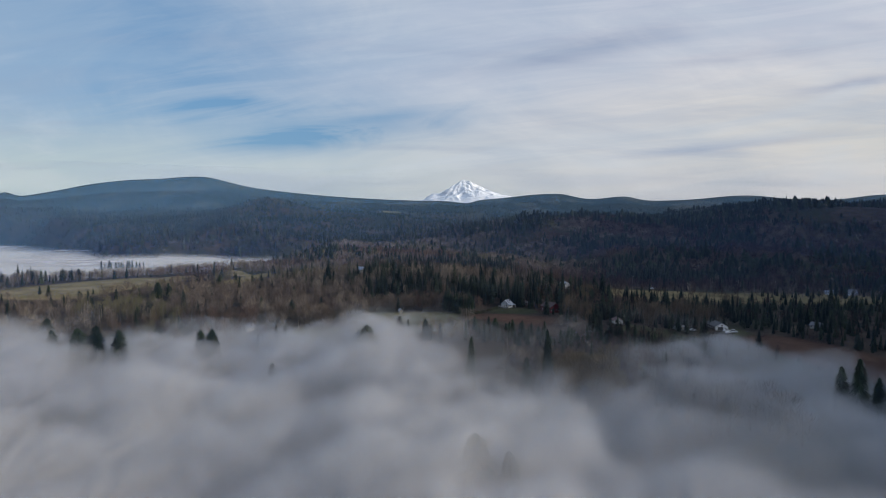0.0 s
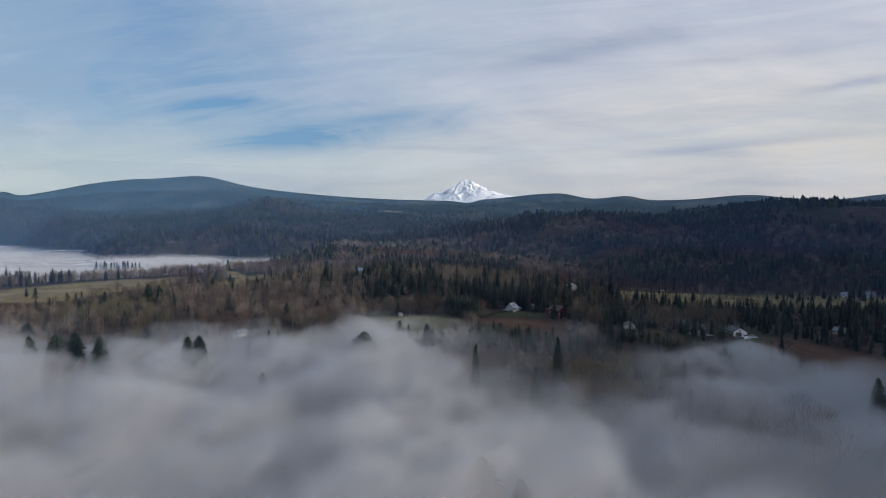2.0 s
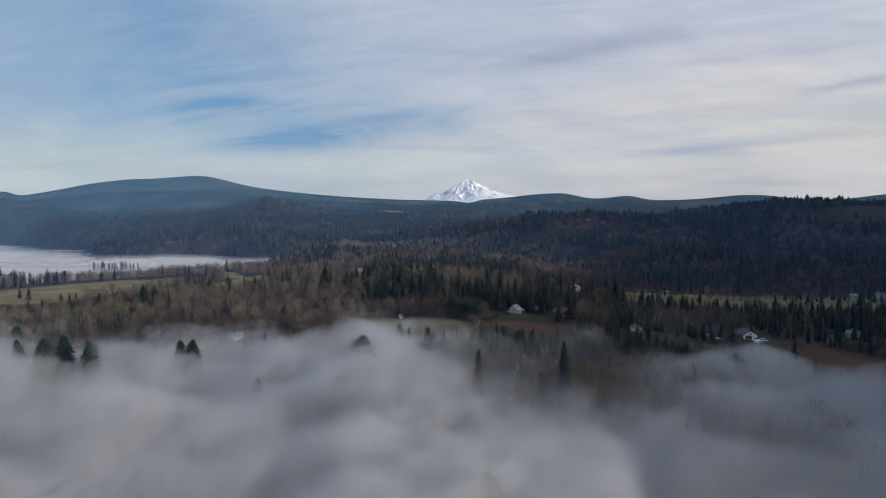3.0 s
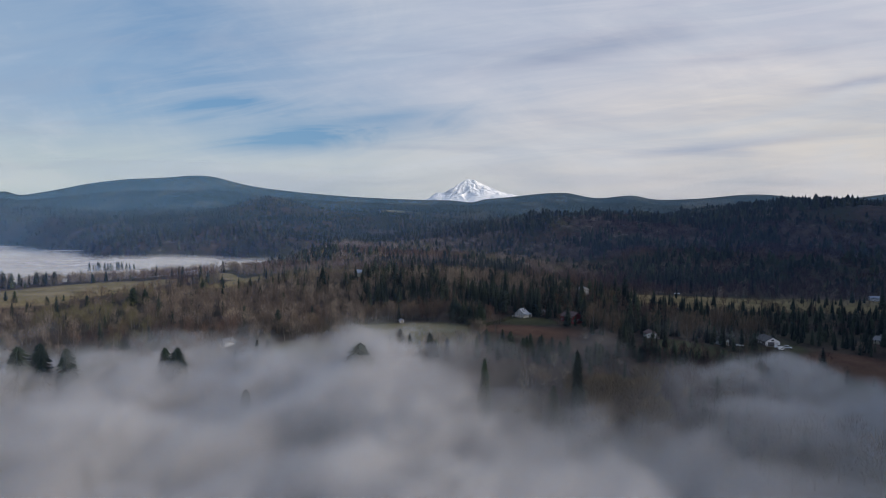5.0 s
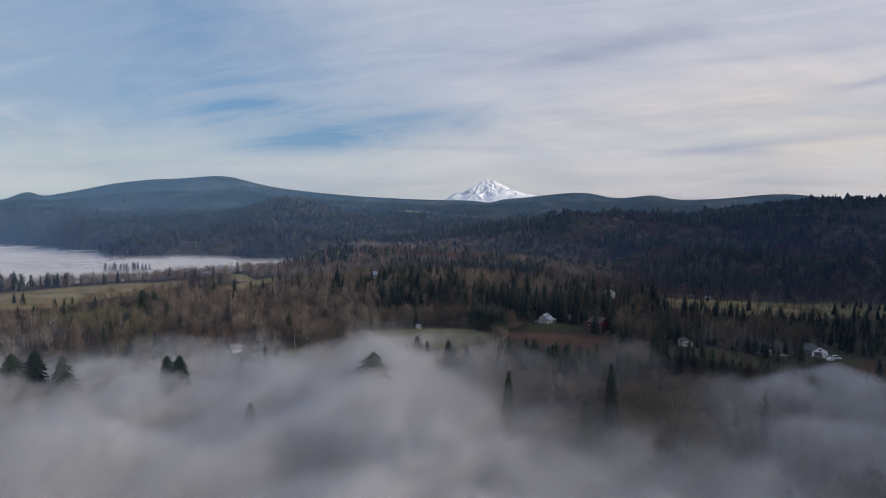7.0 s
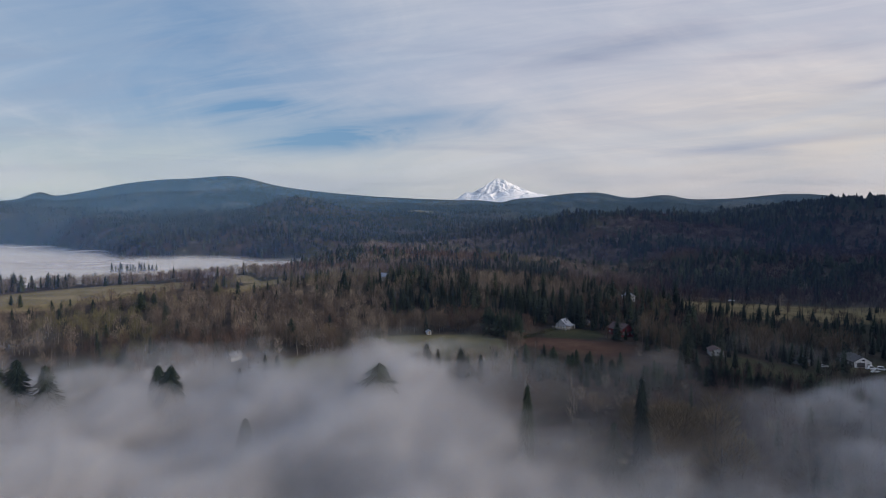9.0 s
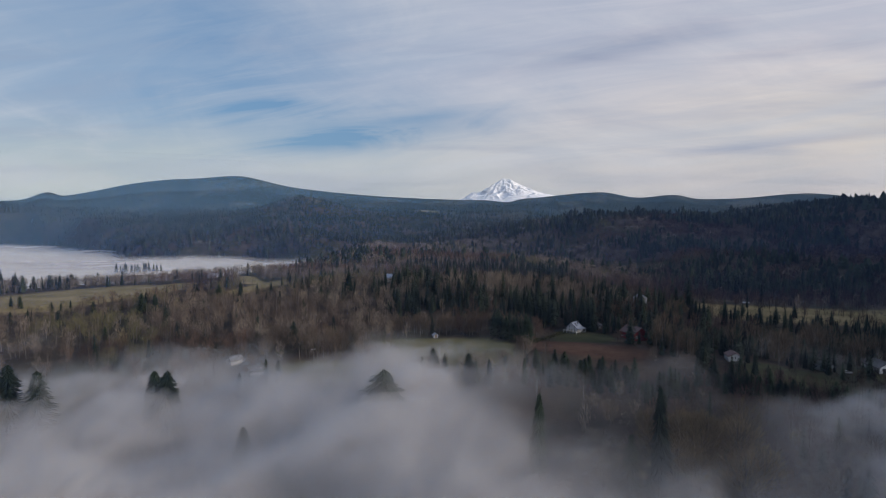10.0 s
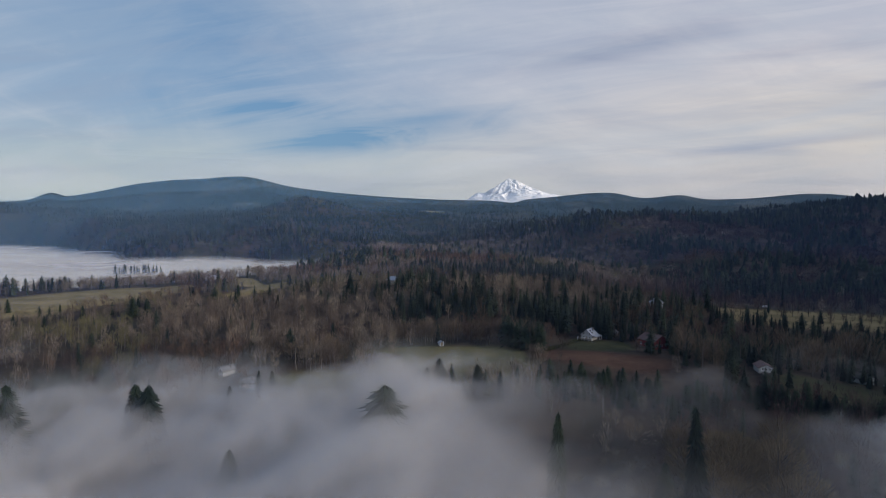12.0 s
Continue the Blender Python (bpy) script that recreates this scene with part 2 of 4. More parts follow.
def fog_look(gr):
    """Billows: the depth below the fog's upper face, torn by eddies at three sizes, sets how thick it is."""
    p = place(gr)
    x, y, z = gr.split(p)
    drift = gr.vector(gr.add(gr.mul(x, 0.78), gr.mul(y, 0.62)), gr.add(gr.mul(y, 0.78), gr.mul(x, -0.62)), gr.mul(z, 1.5))
    roll = gr.noise(gr.scaled(drift, (0.0135, 0.020, 0.018)), 1.0, 2, 0.5, 0.2)
    eddy = gr.noise(gr.scaled(drift, (0.036, 0.050, 0.042)), 1.0, 3, 0.5, 0.3)
    deep = gr.add(value(gr, "lift"), gr.add(gr.mul(gr.sub(roll, 0.5), 56.0), gr.mul(gr.sub(eddy, 0.5), 30.0)))
    alpha = gr.mul(gr.ramp(deep, 0.0, 8.0), value(gr, "body"))
    return vapour(gr, alpha, (0.72, 0.70, 0.70), (0, 0, 0.5), gr.mul(deep, 0.36))


def wisp_look(gr):
    p = place(gr)
    fine = gr.noise(gr.scaled(p, (0.020, 0.028, 0.03)), 1.0, 4, 0.52, 0.4)
    return vapour(gr, gr.mul(gr.ramp(fine, 0.27, 0.70), value(gr, "body")), (0.88, 0.84, 0.84), (0, 0, 0.7))


# distant haze put into the colour of see-through shells
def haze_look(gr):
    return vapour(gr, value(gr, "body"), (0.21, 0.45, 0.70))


# the closer shells: a stronger blue laid over the dark woods
def near_haze_look(gr):
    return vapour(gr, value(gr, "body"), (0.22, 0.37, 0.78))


def lake_look(gr):
    p = place(gr)
    soft = gr.noise(gr.scaled(p, (0.006, 0.008, 0.03)), 1.0, 4, 0.55, 0.5)
    return vapour(gr, gr.mul(gr.ramp(soft, 0.3, 0.62, 0.45, 1.0), value(gr, "body")), (0.93, 0.93, 0.92), (0.35, -0.1, 0.6))


M_LAKE = material("lake_fog", lake_look)
M_NEAR_HAZE = material("valley_air", near_haze_look)
M_FOG, M_WISP, M_HAZE = material("fog", fog_look), material("wisps", wisp_look), material("haze", haze_look)

# ---- the lay of the land ----
TABLE = np.random.RandomState(5).rand(256, 256)


def ripple(x, y, size, seed=0, octaves=4):
    """Smooth noise from -1 to 1 over patches of that size in metres."""
    total, weight, out = 0.0, 1.0, 0.0
    for k in range(octaves):
        a, b = x / size * 2 ** k + 37.3 * (seed + k), y / size * 2 ** k + 91.7 * (seed + k)
        i, j = np.floor(a).astype(int), np.floor(b).astype(int)
        s, t = a - i, b - j
        s, t = s * s * (3 - 2 * s), t * t * (3 - 2 * t)
        c = lambda m, n: TABLE[(i + m) % 256, (j + n) % 256]
        out = out + weight * ((c(0, 0) * (1 - s) + c(1, 0) * s) * (1 - t) + (c(0, 1) * (1 - s) + c(1, 1) * s) * t - 0.5) * 2
        total, weight = total + weight, weight * 0.5
    return out / total


def step(v, low, high):
    t = np.clip((v - low) / (high - low), 0, 1)
    return t * t * (3 - 2 * t)


# far summits: bearing (tangent), height over the eye (tangent), half widths to the left and right
SUMMITS = [(-0.420, 0.0111, 0.058, 0.045), (-0.506, 0.0326, 0.105, 0.131), (-0.357, 0.0159, 0.072, 0.181), (-0.739, 0.0096, 0.027, 0.017), (0.145, 0.0118, 0.092, 0.040),
           (0.251, 0.0070, 0.044, 0.024), (0.441, 0.0085, 0.076, 0.062), (0.656, 0.0095, 0.061, 0.060), (-0.621, 0.0141, 0.123, 0.073), (0.006, -0.0042, 0.022, 0.014)]


def crest(bearing):
    """The skyline of the far range, as a tangent over the eye."""
    h = 0.0350 + 0.0006 * ripple(bearing * 1000, bearing * 0, 90, 3)
    for at, up, left, right in SUMMITS:
        w = np.where(bearing < at, left, right)
        h = h + up * np.exp(-((bearing - at) / w) ** 2)
    return h


def land(x, y):
    """The height of the bare ground."""
    x, y = np.asarray(x, float), np.asarray(y, float)
    r = np.hypot(x, y)
    ahead = np.maximum(y, 1.0)
    # the valley under the fog, and the bench with the meadows
    z = -24 - 12 * step(-y, -300, -180) + 2.5 * ripple(x, y, 160, 1)
    start = 345 - 40 * step(-x, 80, 220) - 45 * step(x, 60, 160)
    end = 480 + 90 * step(-x, 110, 240) - 45 * step(x, 60, 160)
    z = z + (23 - 3 * step(x, 60, 160) + 1 * step(-x, 150, 300)) * step(y, start, end)
    z = z + 1.8 * step(y, 480, 520) * np.exp(-((x - 30) / 70) ** 2) * (1 - step(y, 560, 700))
    z = z + 5 * step(y, 540, 700) * step(-x, 200, 300)
    # the wooded hill in the middle
    z = z + 18 * step(y, 500, 640) * np.exp(-((x + 75) / 180) ** 2) * (1 - 0.75 * step(y, 1020, 1200))
    z = z + 22 * np.exp(-((x + 260) / 190) ** 2 - ((y - 1240) / 170) ** 2)
    # the wooded ridge to the south
    foot = 1250 - 430 * step(x, 40, 380)
    rise = 77 + 4 * step(x, 200, 450) + 37 * step(x, 520, 800) * step(y, 1150, 1500) - 14 * step(x, 820, 1050)
    south = rise * step(y, foot, 1530) ** 0.85 * step(x, -190, 260)
    fold = 22 * np.abs(ripple(x * 1.25, y * 0.55 + x * 0.25, 210, 13, 2)) - 9
    z = z + south * (1 - 0.55 * step(y, 1900, 2600)) + fold * step(south, 6, 45) * (1 - step(y, 1380, 1490))
    # its shoulder, unseen, added on the valley's south side to keep the low sun off the houses
    beside = x - (0.72 * np.maximum(y, -200) + 90)
    z = z + (166 + 24 * step(y, 300, 430) + 130 * step(y, 600, 1100)) * step(beside, 0, 270) * step(y, -90, 190) * (1 - 0.5 * step(y, 1400, 2100))
    # the long slopes up to the far range
    far = np.interp(r, [1250, 2000, 2800, 3500], [0, 42, 92, 140])
    far = np.maximum(0, far - 0.6 * south) + 34 * step(r, 1300, 2000) * (1 - 0.6 * step(r, 3200, 4200)) * ripple(x, y, 430, 6)
    far = far + 60 * step(r, 2000, 2700) * np.exp(-((x / ahead + 0.315) / 0.07) ** 2) * (1 - step(r, 2750, 3300))
    # the river valley behind the ridge
    past = (y - (800 + 0.9 * (x + 358))) / 1.35
    shore = np.interp(x, [-2400, -1770, -1490, -1125, -800, -680, -560, -400], [2430, 2220, 2110, 1770, 1400, 1345, 1430, 1440]) + 90 * ripple(x, y, 150, 4, 3)
    far = far + 34 * np.exp(-((x + 640) / 280) ** 2 - ((y - 1800) / 230) ** 2) + 14 * step(y, 1480, 1600) * np.abs(ripple(x, y, 190, 14, 2)) * step(-x, 250, 450) * (1 - step(r, 2600, 3000))
    far = far + 15 * step(r, 1250, 1600) * (1 - step(r, 3000, 3600)) * ripple(x, y, 170, 9, 3)
    river = step(past, 0, 190) * step(shore - y, -90, 90) * step(-x, 230, 400)
    z = (z + far) * (1 - river) - 50 * river
    z = z + 38 * np.exp(-((x + 622) / 75) ** 2 - ((y - 1112 - 0.25 * (x + 622)) / 16) ** 2)
    top = 70 + crest(x / ahead) * ahead
    z = z + (top - z) * step(r, 2800, 4250) * (y > 0)
    z = z + 1.2 * ripple(x, y, 45, 8) * step(r, 380, 600)
    return z


def spot(x, y, cx, cy, rx, ry, turn=0.0, edge=0.25):
    """1 inside an uneven oval field, 0 outside."""
    c, s = math.cos(radians(turn)), math.sin(radians(turn))
    a, b = ((x - cx) * c + (y - cy) * s) / rx, ((y - cy) * c - (x - cx) * s) / ry
    d = (np.abs(a) ** 3 + np.abs(b) ** 3) ** (1 / 3) + 0.12 * ripple(x, y, 40, 11)
    return 1 - step(d, 1 - edge, 1)


def hay(x, y):
    return np.maximum.reduce([spot(x, y, -382, 642, 98, 66, 42), spot(x, y, -332, 715, 50, 26, 75), spot(x, y, -238, 715, 15, 76, -4), spot(x, y, -285, 770, 16, 60, 35),
                              0.7 * spot(x, y, 215, 638, 88, 54, -4), 0.7 * spot(x, y, 345, 634, 82, 52, 3),
                              0.6 * spot(x, y, -345, 2960, 60, 150), 0.6 * spot(x, y, -690, 2420, 40, 60)])


def pasture(x, y):
    return np.maximum.reduce([spot(x, y, -42, 477, 46, 20, 3), spot(x, y, -104, 430, 27, 18, 12), spot(x, y, -40, 455, 44, 18, 5)])


def soil(x, y):
    return np.maximum.reduce([spot(x, y, 222, 385, 58, 24, -48), spot(x, y, 38, 472, 42, 17, -15), spot(x, y, -78, 471, 13, 4, 8)])


def lawn(x, y):
    return np.maximum.reduce([spot(x, y, 128, 435, 26, 16, -50), spot(x, y, 40, 500, 22, 14, 0), spot(x, y, 178, 440, 20, 16, 0)])


def clearing(x, y):
    """1 close to a building or before its front."""
    return np.maximum.reduce([spot(x, y, 30, 508, 15, 14), spot(x, y, 68, 497, 11, 13), spot(x, y, 108, 446, 12, 19), spot(x, y, 182, 432, 22, 26), spot(x, y, 100, 627, 9, 17),
                              spot(x, y, 392, 672, 28, 14), spot(x, y, -333, 800, 11, 12), spot(x, y, -113, 690, 9, 14), spot(x, y, -143, 434, 20, 13), spot(x, y, -49, 492, 8, 8), spot(x, y, 250, 448, 9, 9), spot(x, y, 44, 438, 46, 24, -14)])


def mesh_of(name, points, faces, mats, tags=None, index=None, smooth=False):
    """A mesh from arrays: points (n, 3), triangles or quads (m, k), numbers per point."""
    faces = np.asarray(faces, np.int32)
    me = bpy.data.meshes.new(name)
    me.vertices.add(len(points))
    me.vertices.foreach_set("co", np.asarray(points, np.float32).ravel())
    me.loops.add(faces.size)
    me.loops.foreach_set("vertex_index", faces.ravel())
    me.polygons.add(len(faces))
    me.polygons.foreach_set("loop_start", np.arange(len(faces), dtype=np.int32) * faces.shape[1])
    for m in mats:
        me.materials.append(m)
    if index is not None:
        me.polygons.foreach_set("material_index", np.asarray(index, np.int32))
    me.polygons.foreach_set("use_smooth", np.full(len(faces), smooth))
    for key, values in (tags or {}).items():
        me.attributes.new(key, "FLOAT", "POINT").data.foreach_set("value", np.asarray(values, np.float32))
    me.update(calc_edges=True)
    return me


def sheet(rows, cols, closed=False):
    i, j = np.meshgrid(np.arange(rows - 1), np.arange(cols - (not closed)), indexing="ij")
    k = (j + 1) % cols
    return np.stack([i * cols + j, i * cols + k, (i + 1) * cols + k, (i + 1) * cols + j], -1).reshape(-1, 4)


bearings = np.radians(np.r_[np.arange(-52, 52, 0.3), np.arange(52, 308, 6)])
rings = np.r_[2, 30, 60, 90, 120, 150, 180, np.geomspace(200, 4860, 270)]
R, B = np.meshgrid(rings, bearings, indexing="ij")
X, Y = R * np.sin(B), R * np.cos(B)
Z = land(X, Y)
points = np.stack([X, Y, Z], -1).reshape(-1, 3)
x0, y0 = points[:, 0], points[:, 1]
ground = new("ground", mesh_of("ground", points, sheet(len(rings), len(bearings), True)[:, ::-1], [M_GROUND],
                               {"hay": hay(x0, y0), "pasture": pasture(x0, y0), "soil": soil(x0, y0), "lawn": lawn(x0, y0), "woodland": step(np.hypot(x0, y0), 2400, 3300)}, smooth=True))
tagged(ground, "rolling winter ground of leaf litter, meadows and bare fields", "ground", kind="structure")


def mountain():
    """A snow-covered volcano beyond the far range: steep to the north, a long slope to the south."""
    n, m = 170, 300
    rad, turn = np.meshgrid(np.linspace(0, 1, n) ** 1.2, np.linspace(0, 2 * math.pi, m, endpoint=False), indexing="ij")
    px, py = rad * np.sin(turn) * 520, rad * np.cos(turn) * 300
    d = np.hypot(px, py * 1.5)
    d = np.sqrt(d * d + 64) - 8
    north, south = 262 * (1 - np.exp(-d / 330)), 200 * (1 - np.exp(-d / 330))
    z = 318 - north - (south - north) * step(px / (d + 1), -0.25, 0.6)
    # a few great ribs that run down from the top, broken by gullies and cliffs
    wind = turn + 0.7 * ripple(px, py, 130, 22, 3)
    saw = lambda a: 2 * np.abs(a - np.floor(a + 0.5))
    rib = saw(wind * 7 / (2 * math.pi) + 0.15) * 0.65 + saw(wind * 17 / (2 * math.pi) + 0.004 * d) * 0.35
    crag = np.abs(ripple(px + 0.3 * py, py * 1.3, 62, 23, 4))
    deep = np.clip(d / 110, 0.03, 1) * np.exp(-d / 360)
    z = z + (30 * (0.45 - rib) + 46 * (0.3 - crag)) * deep
    z = z + 8 * np.exp(-((px - 48) / 22) ** 2 - ((py + 10) / 60) ** 2) + 16 * np.exp(-((px + 225) / 36) ** 2 - ((py + 10) / 80) ** 2) - 9 * np.exp(-((px + 170) / 26) ** 2)
    pts = np.stack([px + 2, 4620 + py, 70 + z], -1).reshape(-1, 3)
    ob = new("mountain", mesh_of("mountain", pts, sheet(n, m, True)[:, ::-1], [M_SNOW], smooth=False))
    return tagged(ob, "snow-covered volcanic peak with rocky ribs beyond blue hills", "mountain")


mountain()


def haze_banks():
    """Thin see-through blue shells that stand in for haze between the ridges, thicker over the river valley than before
    the south ridge.
    """
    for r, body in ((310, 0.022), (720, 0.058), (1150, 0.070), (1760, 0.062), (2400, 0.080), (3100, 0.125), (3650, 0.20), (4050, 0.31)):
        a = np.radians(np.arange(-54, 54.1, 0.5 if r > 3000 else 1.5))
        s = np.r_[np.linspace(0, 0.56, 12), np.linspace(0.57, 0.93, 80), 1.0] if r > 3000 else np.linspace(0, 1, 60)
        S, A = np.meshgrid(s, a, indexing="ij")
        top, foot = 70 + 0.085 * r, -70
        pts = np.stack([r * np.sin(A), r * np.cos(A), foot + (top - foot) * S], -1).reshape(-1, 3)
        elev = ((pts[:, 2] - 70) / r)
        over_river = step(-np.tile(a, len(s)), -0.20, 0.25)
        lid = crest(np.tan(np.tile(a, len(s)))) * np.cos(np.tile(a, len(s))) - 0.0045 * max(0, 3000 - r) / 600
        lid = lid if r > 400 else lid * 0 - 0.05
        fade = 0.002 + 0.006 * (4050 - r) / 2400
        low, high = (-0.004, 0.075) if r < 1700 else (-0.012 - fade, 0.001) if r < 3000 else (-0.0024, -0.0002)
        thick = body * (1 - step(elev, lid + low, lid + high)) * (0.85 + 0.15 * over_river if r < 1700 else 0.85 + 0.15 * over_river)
        tagged(new("haze_bank", mesh_of("haze_bank", pts, sheet(len(s), len(a)), [M_NEAR_HAZE if r < 1200 else M_HAZE], {"body": thick}, smooth=True)),
               "thin see-through blue shells standing in for haze between the wooded ridges", "haze", kind="stuff")


haze_banks()

# ---- trees ----
dice = np.random.RandomState(11)


def tube(points, radii, sides):
    """A tapered limb: a list of points with radii; returns vertices and triangles."""
    vs, fs = [], []
    for k, (p, r) in enumerate(zip(points, radii)):
        for s in range(sides):
            a = 2 * math.pi * s / sides
            vs.append((p[0] + r * math.cos(a), p[1] + r * math.sin(a), p[2]))
        if k:
            for s in range(sides):
                a, b = (k - 1) * sides + s, (k - 1) * sides + (s + 1) % sides
                fs += [(a, b, b + sides), (a, b + sides, a + sides)]
    return np.array(vs), np.array(fs)


def conifer(levels, fronds, seed, slim=1.0, sparse=0.0, split=True, bough=0.60, taper=1.6):
    """A fir one metre tall: trunk, crown, each as vertices and triangles; bough: how wide the boughs are, taper: 1 for a straight cone."""
    rnd = np.random.RandomState(seed)
    lean = rnd.uniform(-0.01, 0.01, 2)
    trunk = tube([(0, 0, 0), (lean[0], lean[1], 0.5), (2 * lean[0], 2 * lean[1], 0.98)], (0.013, 0.008, 0.001), 4 if levels > 16 else 3)
    vs, fs = [], []
    low = rnd.uniform(0.05, 0.14)
    bulge, lop = rnd.uniform(0.5, 0.75), rnd.rand() * 6.283
    for k in range(levels):
        t = k / (levels - 1)
        z = low + (0.975 - low) * t ** 0.92
        # broad below the middle, a blunt tip, one side fuller than the other
        reach = slim * (0.190 * (1 - t ** taper) ** bulge + 0.020) * (0.82 + 0.36 * rnd.rand()) * (0.70 + 0.30 * min(1, t / 0.2))
        turn = rnd.rand() * 6.28
        count = max(4, int(fronds * (1 - 0.5 * t)))
        for f in range(count):
            if rnd.rand() < sparse:
                continue
            a = turn + 6.283 * (f + rnd.uniform(-0.35, 0.35)) / count
            n = reach * rnd.uniform(0.55, 1.15) * (1 + 0.16 * math.cos(a - lop))
            droop = n * rnd.uniform(0.05, 0.55)
            w = bough * n * 7.0 / count
            c, s = math.cos(a), math.sin(a)
            cx, cy = lean * 2 * z
            zz = z + rnd.uniform(-1.0, 0.8) * (1 - t) / levels
            mid = rnd.uniform(0.62, 0.82)
            b = len(vs)
            vs += [(cx + c * n * 0.15, cy + s * n * 0.15, zz + 0.03), (cx + c * n * mid - s * w / 2, cy + s * n * mid + c * w / 2, zz - droop * 0.5),
                   (cx + c * n, cy + s * n, zz - droop * 0.9), (cx + c * n * mid + s * w / 2, cy + s * n * mid - c * w / 2, zz - droop * 0.5)]
            fs += [(b, b + 1, b + 2), (b, b + 2, b + 3)] if split else [(b, b + 1, b + 3) if f % 3 else (b, b + 1, b + 2)]
    b = len(vs)
    # the dark inner mass of the crown
    vs += [(2 * lean[0], 2 * lean[1], 0.90)] + [(slim * 0.120 * rnd.uniform(0.75, 1.15) * math.cos(q * 1.0472), slim * 0.120 * rnd.uniform(0.75, 1.15) * math.sin(q * 1.0472), low + rnd.uniform(-0.02, 0.06)) for q in range(6)]
    fs += [(b, b + 1 + q, b + 1 + (q + 1) % 6) for q in range(6)]
    b = len(vs)
    vs += [(2 * lean[0], 2 * lean[1], 1.0), (0.016, 0, 0.92), (-0.008, 0.014, 0.92), (-0.008, -0.014, 0.92)]
    fs += [(b, b + 1, b + 2), (b, b + 2, b + 3), (b, b + 3, b + 1)]
    return trunk, (np.array(vs), np.array(fs))


def far_conifer(tiers, sides, seed, slim=1.0):
    """A fir seen from far: a thin trunk and stacked ragged skirts."""
    rnd = np.random.RandomState(seed)
    trunk = tube([(0, 0, 0), (0, 0, 0.3)], (0.014, 0.010), 3)
    vs, fs = [], []
    for k in range(tiers):
        t = k / tiers
        top = min(1.0, 0.10 + 0.90 * (t + 1.5 / tiers))
        low = 0.08 + 0.86 * t
        b = len(vs)
        vs.append((0, 0, top))
        turn = rnd.rand() * 6.28
        for q in range(sides):
            a = turn + 6.283 * q / sides
            n = slim * (0.190 * (1 - t ** 1.5) ** 0.7 + 0.02) * rnd.uniform(0.65, 1.2)
            vs.append((math.cos(a) * n, math.sin(a) * n, low + rnd.uniform(-0.06, 0.05)))
        fs += [(b, b + 1 + q, b + 1 + (q + 1) % sides) for q in range(sides)]
    return trunk, (np.array(vs), np.array(fs))


def bare_tree(limbs, twigs, seed, spread=0.27, width=0.012, upright=0.5, stout=1.0):
    """A leafless tree one metre tall: trunk and limbs; a crown of fine twigs."""
    rnd = np.random.RandomState(seed)
    bend = rnd.uniform(-0.04, 0.04, 2)
    vs, fs = tube([(0, 0, 0), (bend[0], bend[1], 0.45), (bend[0] * 0.4, bend[1] * 0.4, 0.92)], (0.017 * stout, 0.011 * stout, 0.003), 4 if limbs > 5 else 3)
    vs, fs = [vs], [fs]
    count = len(vs[0])
    ends = []
    for _ in range(limbs):
        z0 = rnd.uniform(0.22, 0.7)
        a = rnd.rand() * 6.283
        n = spread * rnd.uniform(0.5, 1.05)
        p0 = np.array([bend[0], bend[1], z0])
        p2 = p0 + (math.cos(a) * n, math.sin(a) * n, n * rnd.uniform(0.5, 1.5))
        p1 = (p0 + p2) / 2 + (0, 0, -0.03)
        tv, tf = tube([p0, p1, p2], (0.008, 0.005, 0.0015), 3)
        vs.append(tv)
        fs.append(tf + count)
        count += len(tv)
        ends.append((p0, p2))
    wood = np.concatenate(vs), np.concatenate(fs)
    tv, tf = [], []
    for k in range(twigs):
        # clumps of twigs round the outer limbs, fewer within
        while True:
            q = rnd.uniform(-1, 1, 3)
            if q @ q < 1 and rnd.rand() < 0.35 + 0.65 * (q @ q):
                break
        p = np.array([q[0] * spread, q[1] * spread, 0.56 + 0.43 * q[2]])
        p += 0.03 * np.sin(p[[1, 2, 0]] * 30 + seed)
        out = np.array([q[0], q[1], 0.25 * q[2] + 2.4 * upright]) + rnd.uniform(-0.45, 0.45, 3)
        out /= np.linalg.norm(out)
        across = np.cross(out, rnd.uniform(-1, 1, 3))
        across *= width / (np.linalg.norm(across) + 1e-6) * rnd.uniform(0.6, 1.4)
        n = rnd.uniform(0.10, 0.24)
        tv += [p - across, p + across, p + out * n]
        tf.append((3 * k, 3 * k + 1, 3 * k + 2))
    return wood, (np.array(tv), np.array(tf))


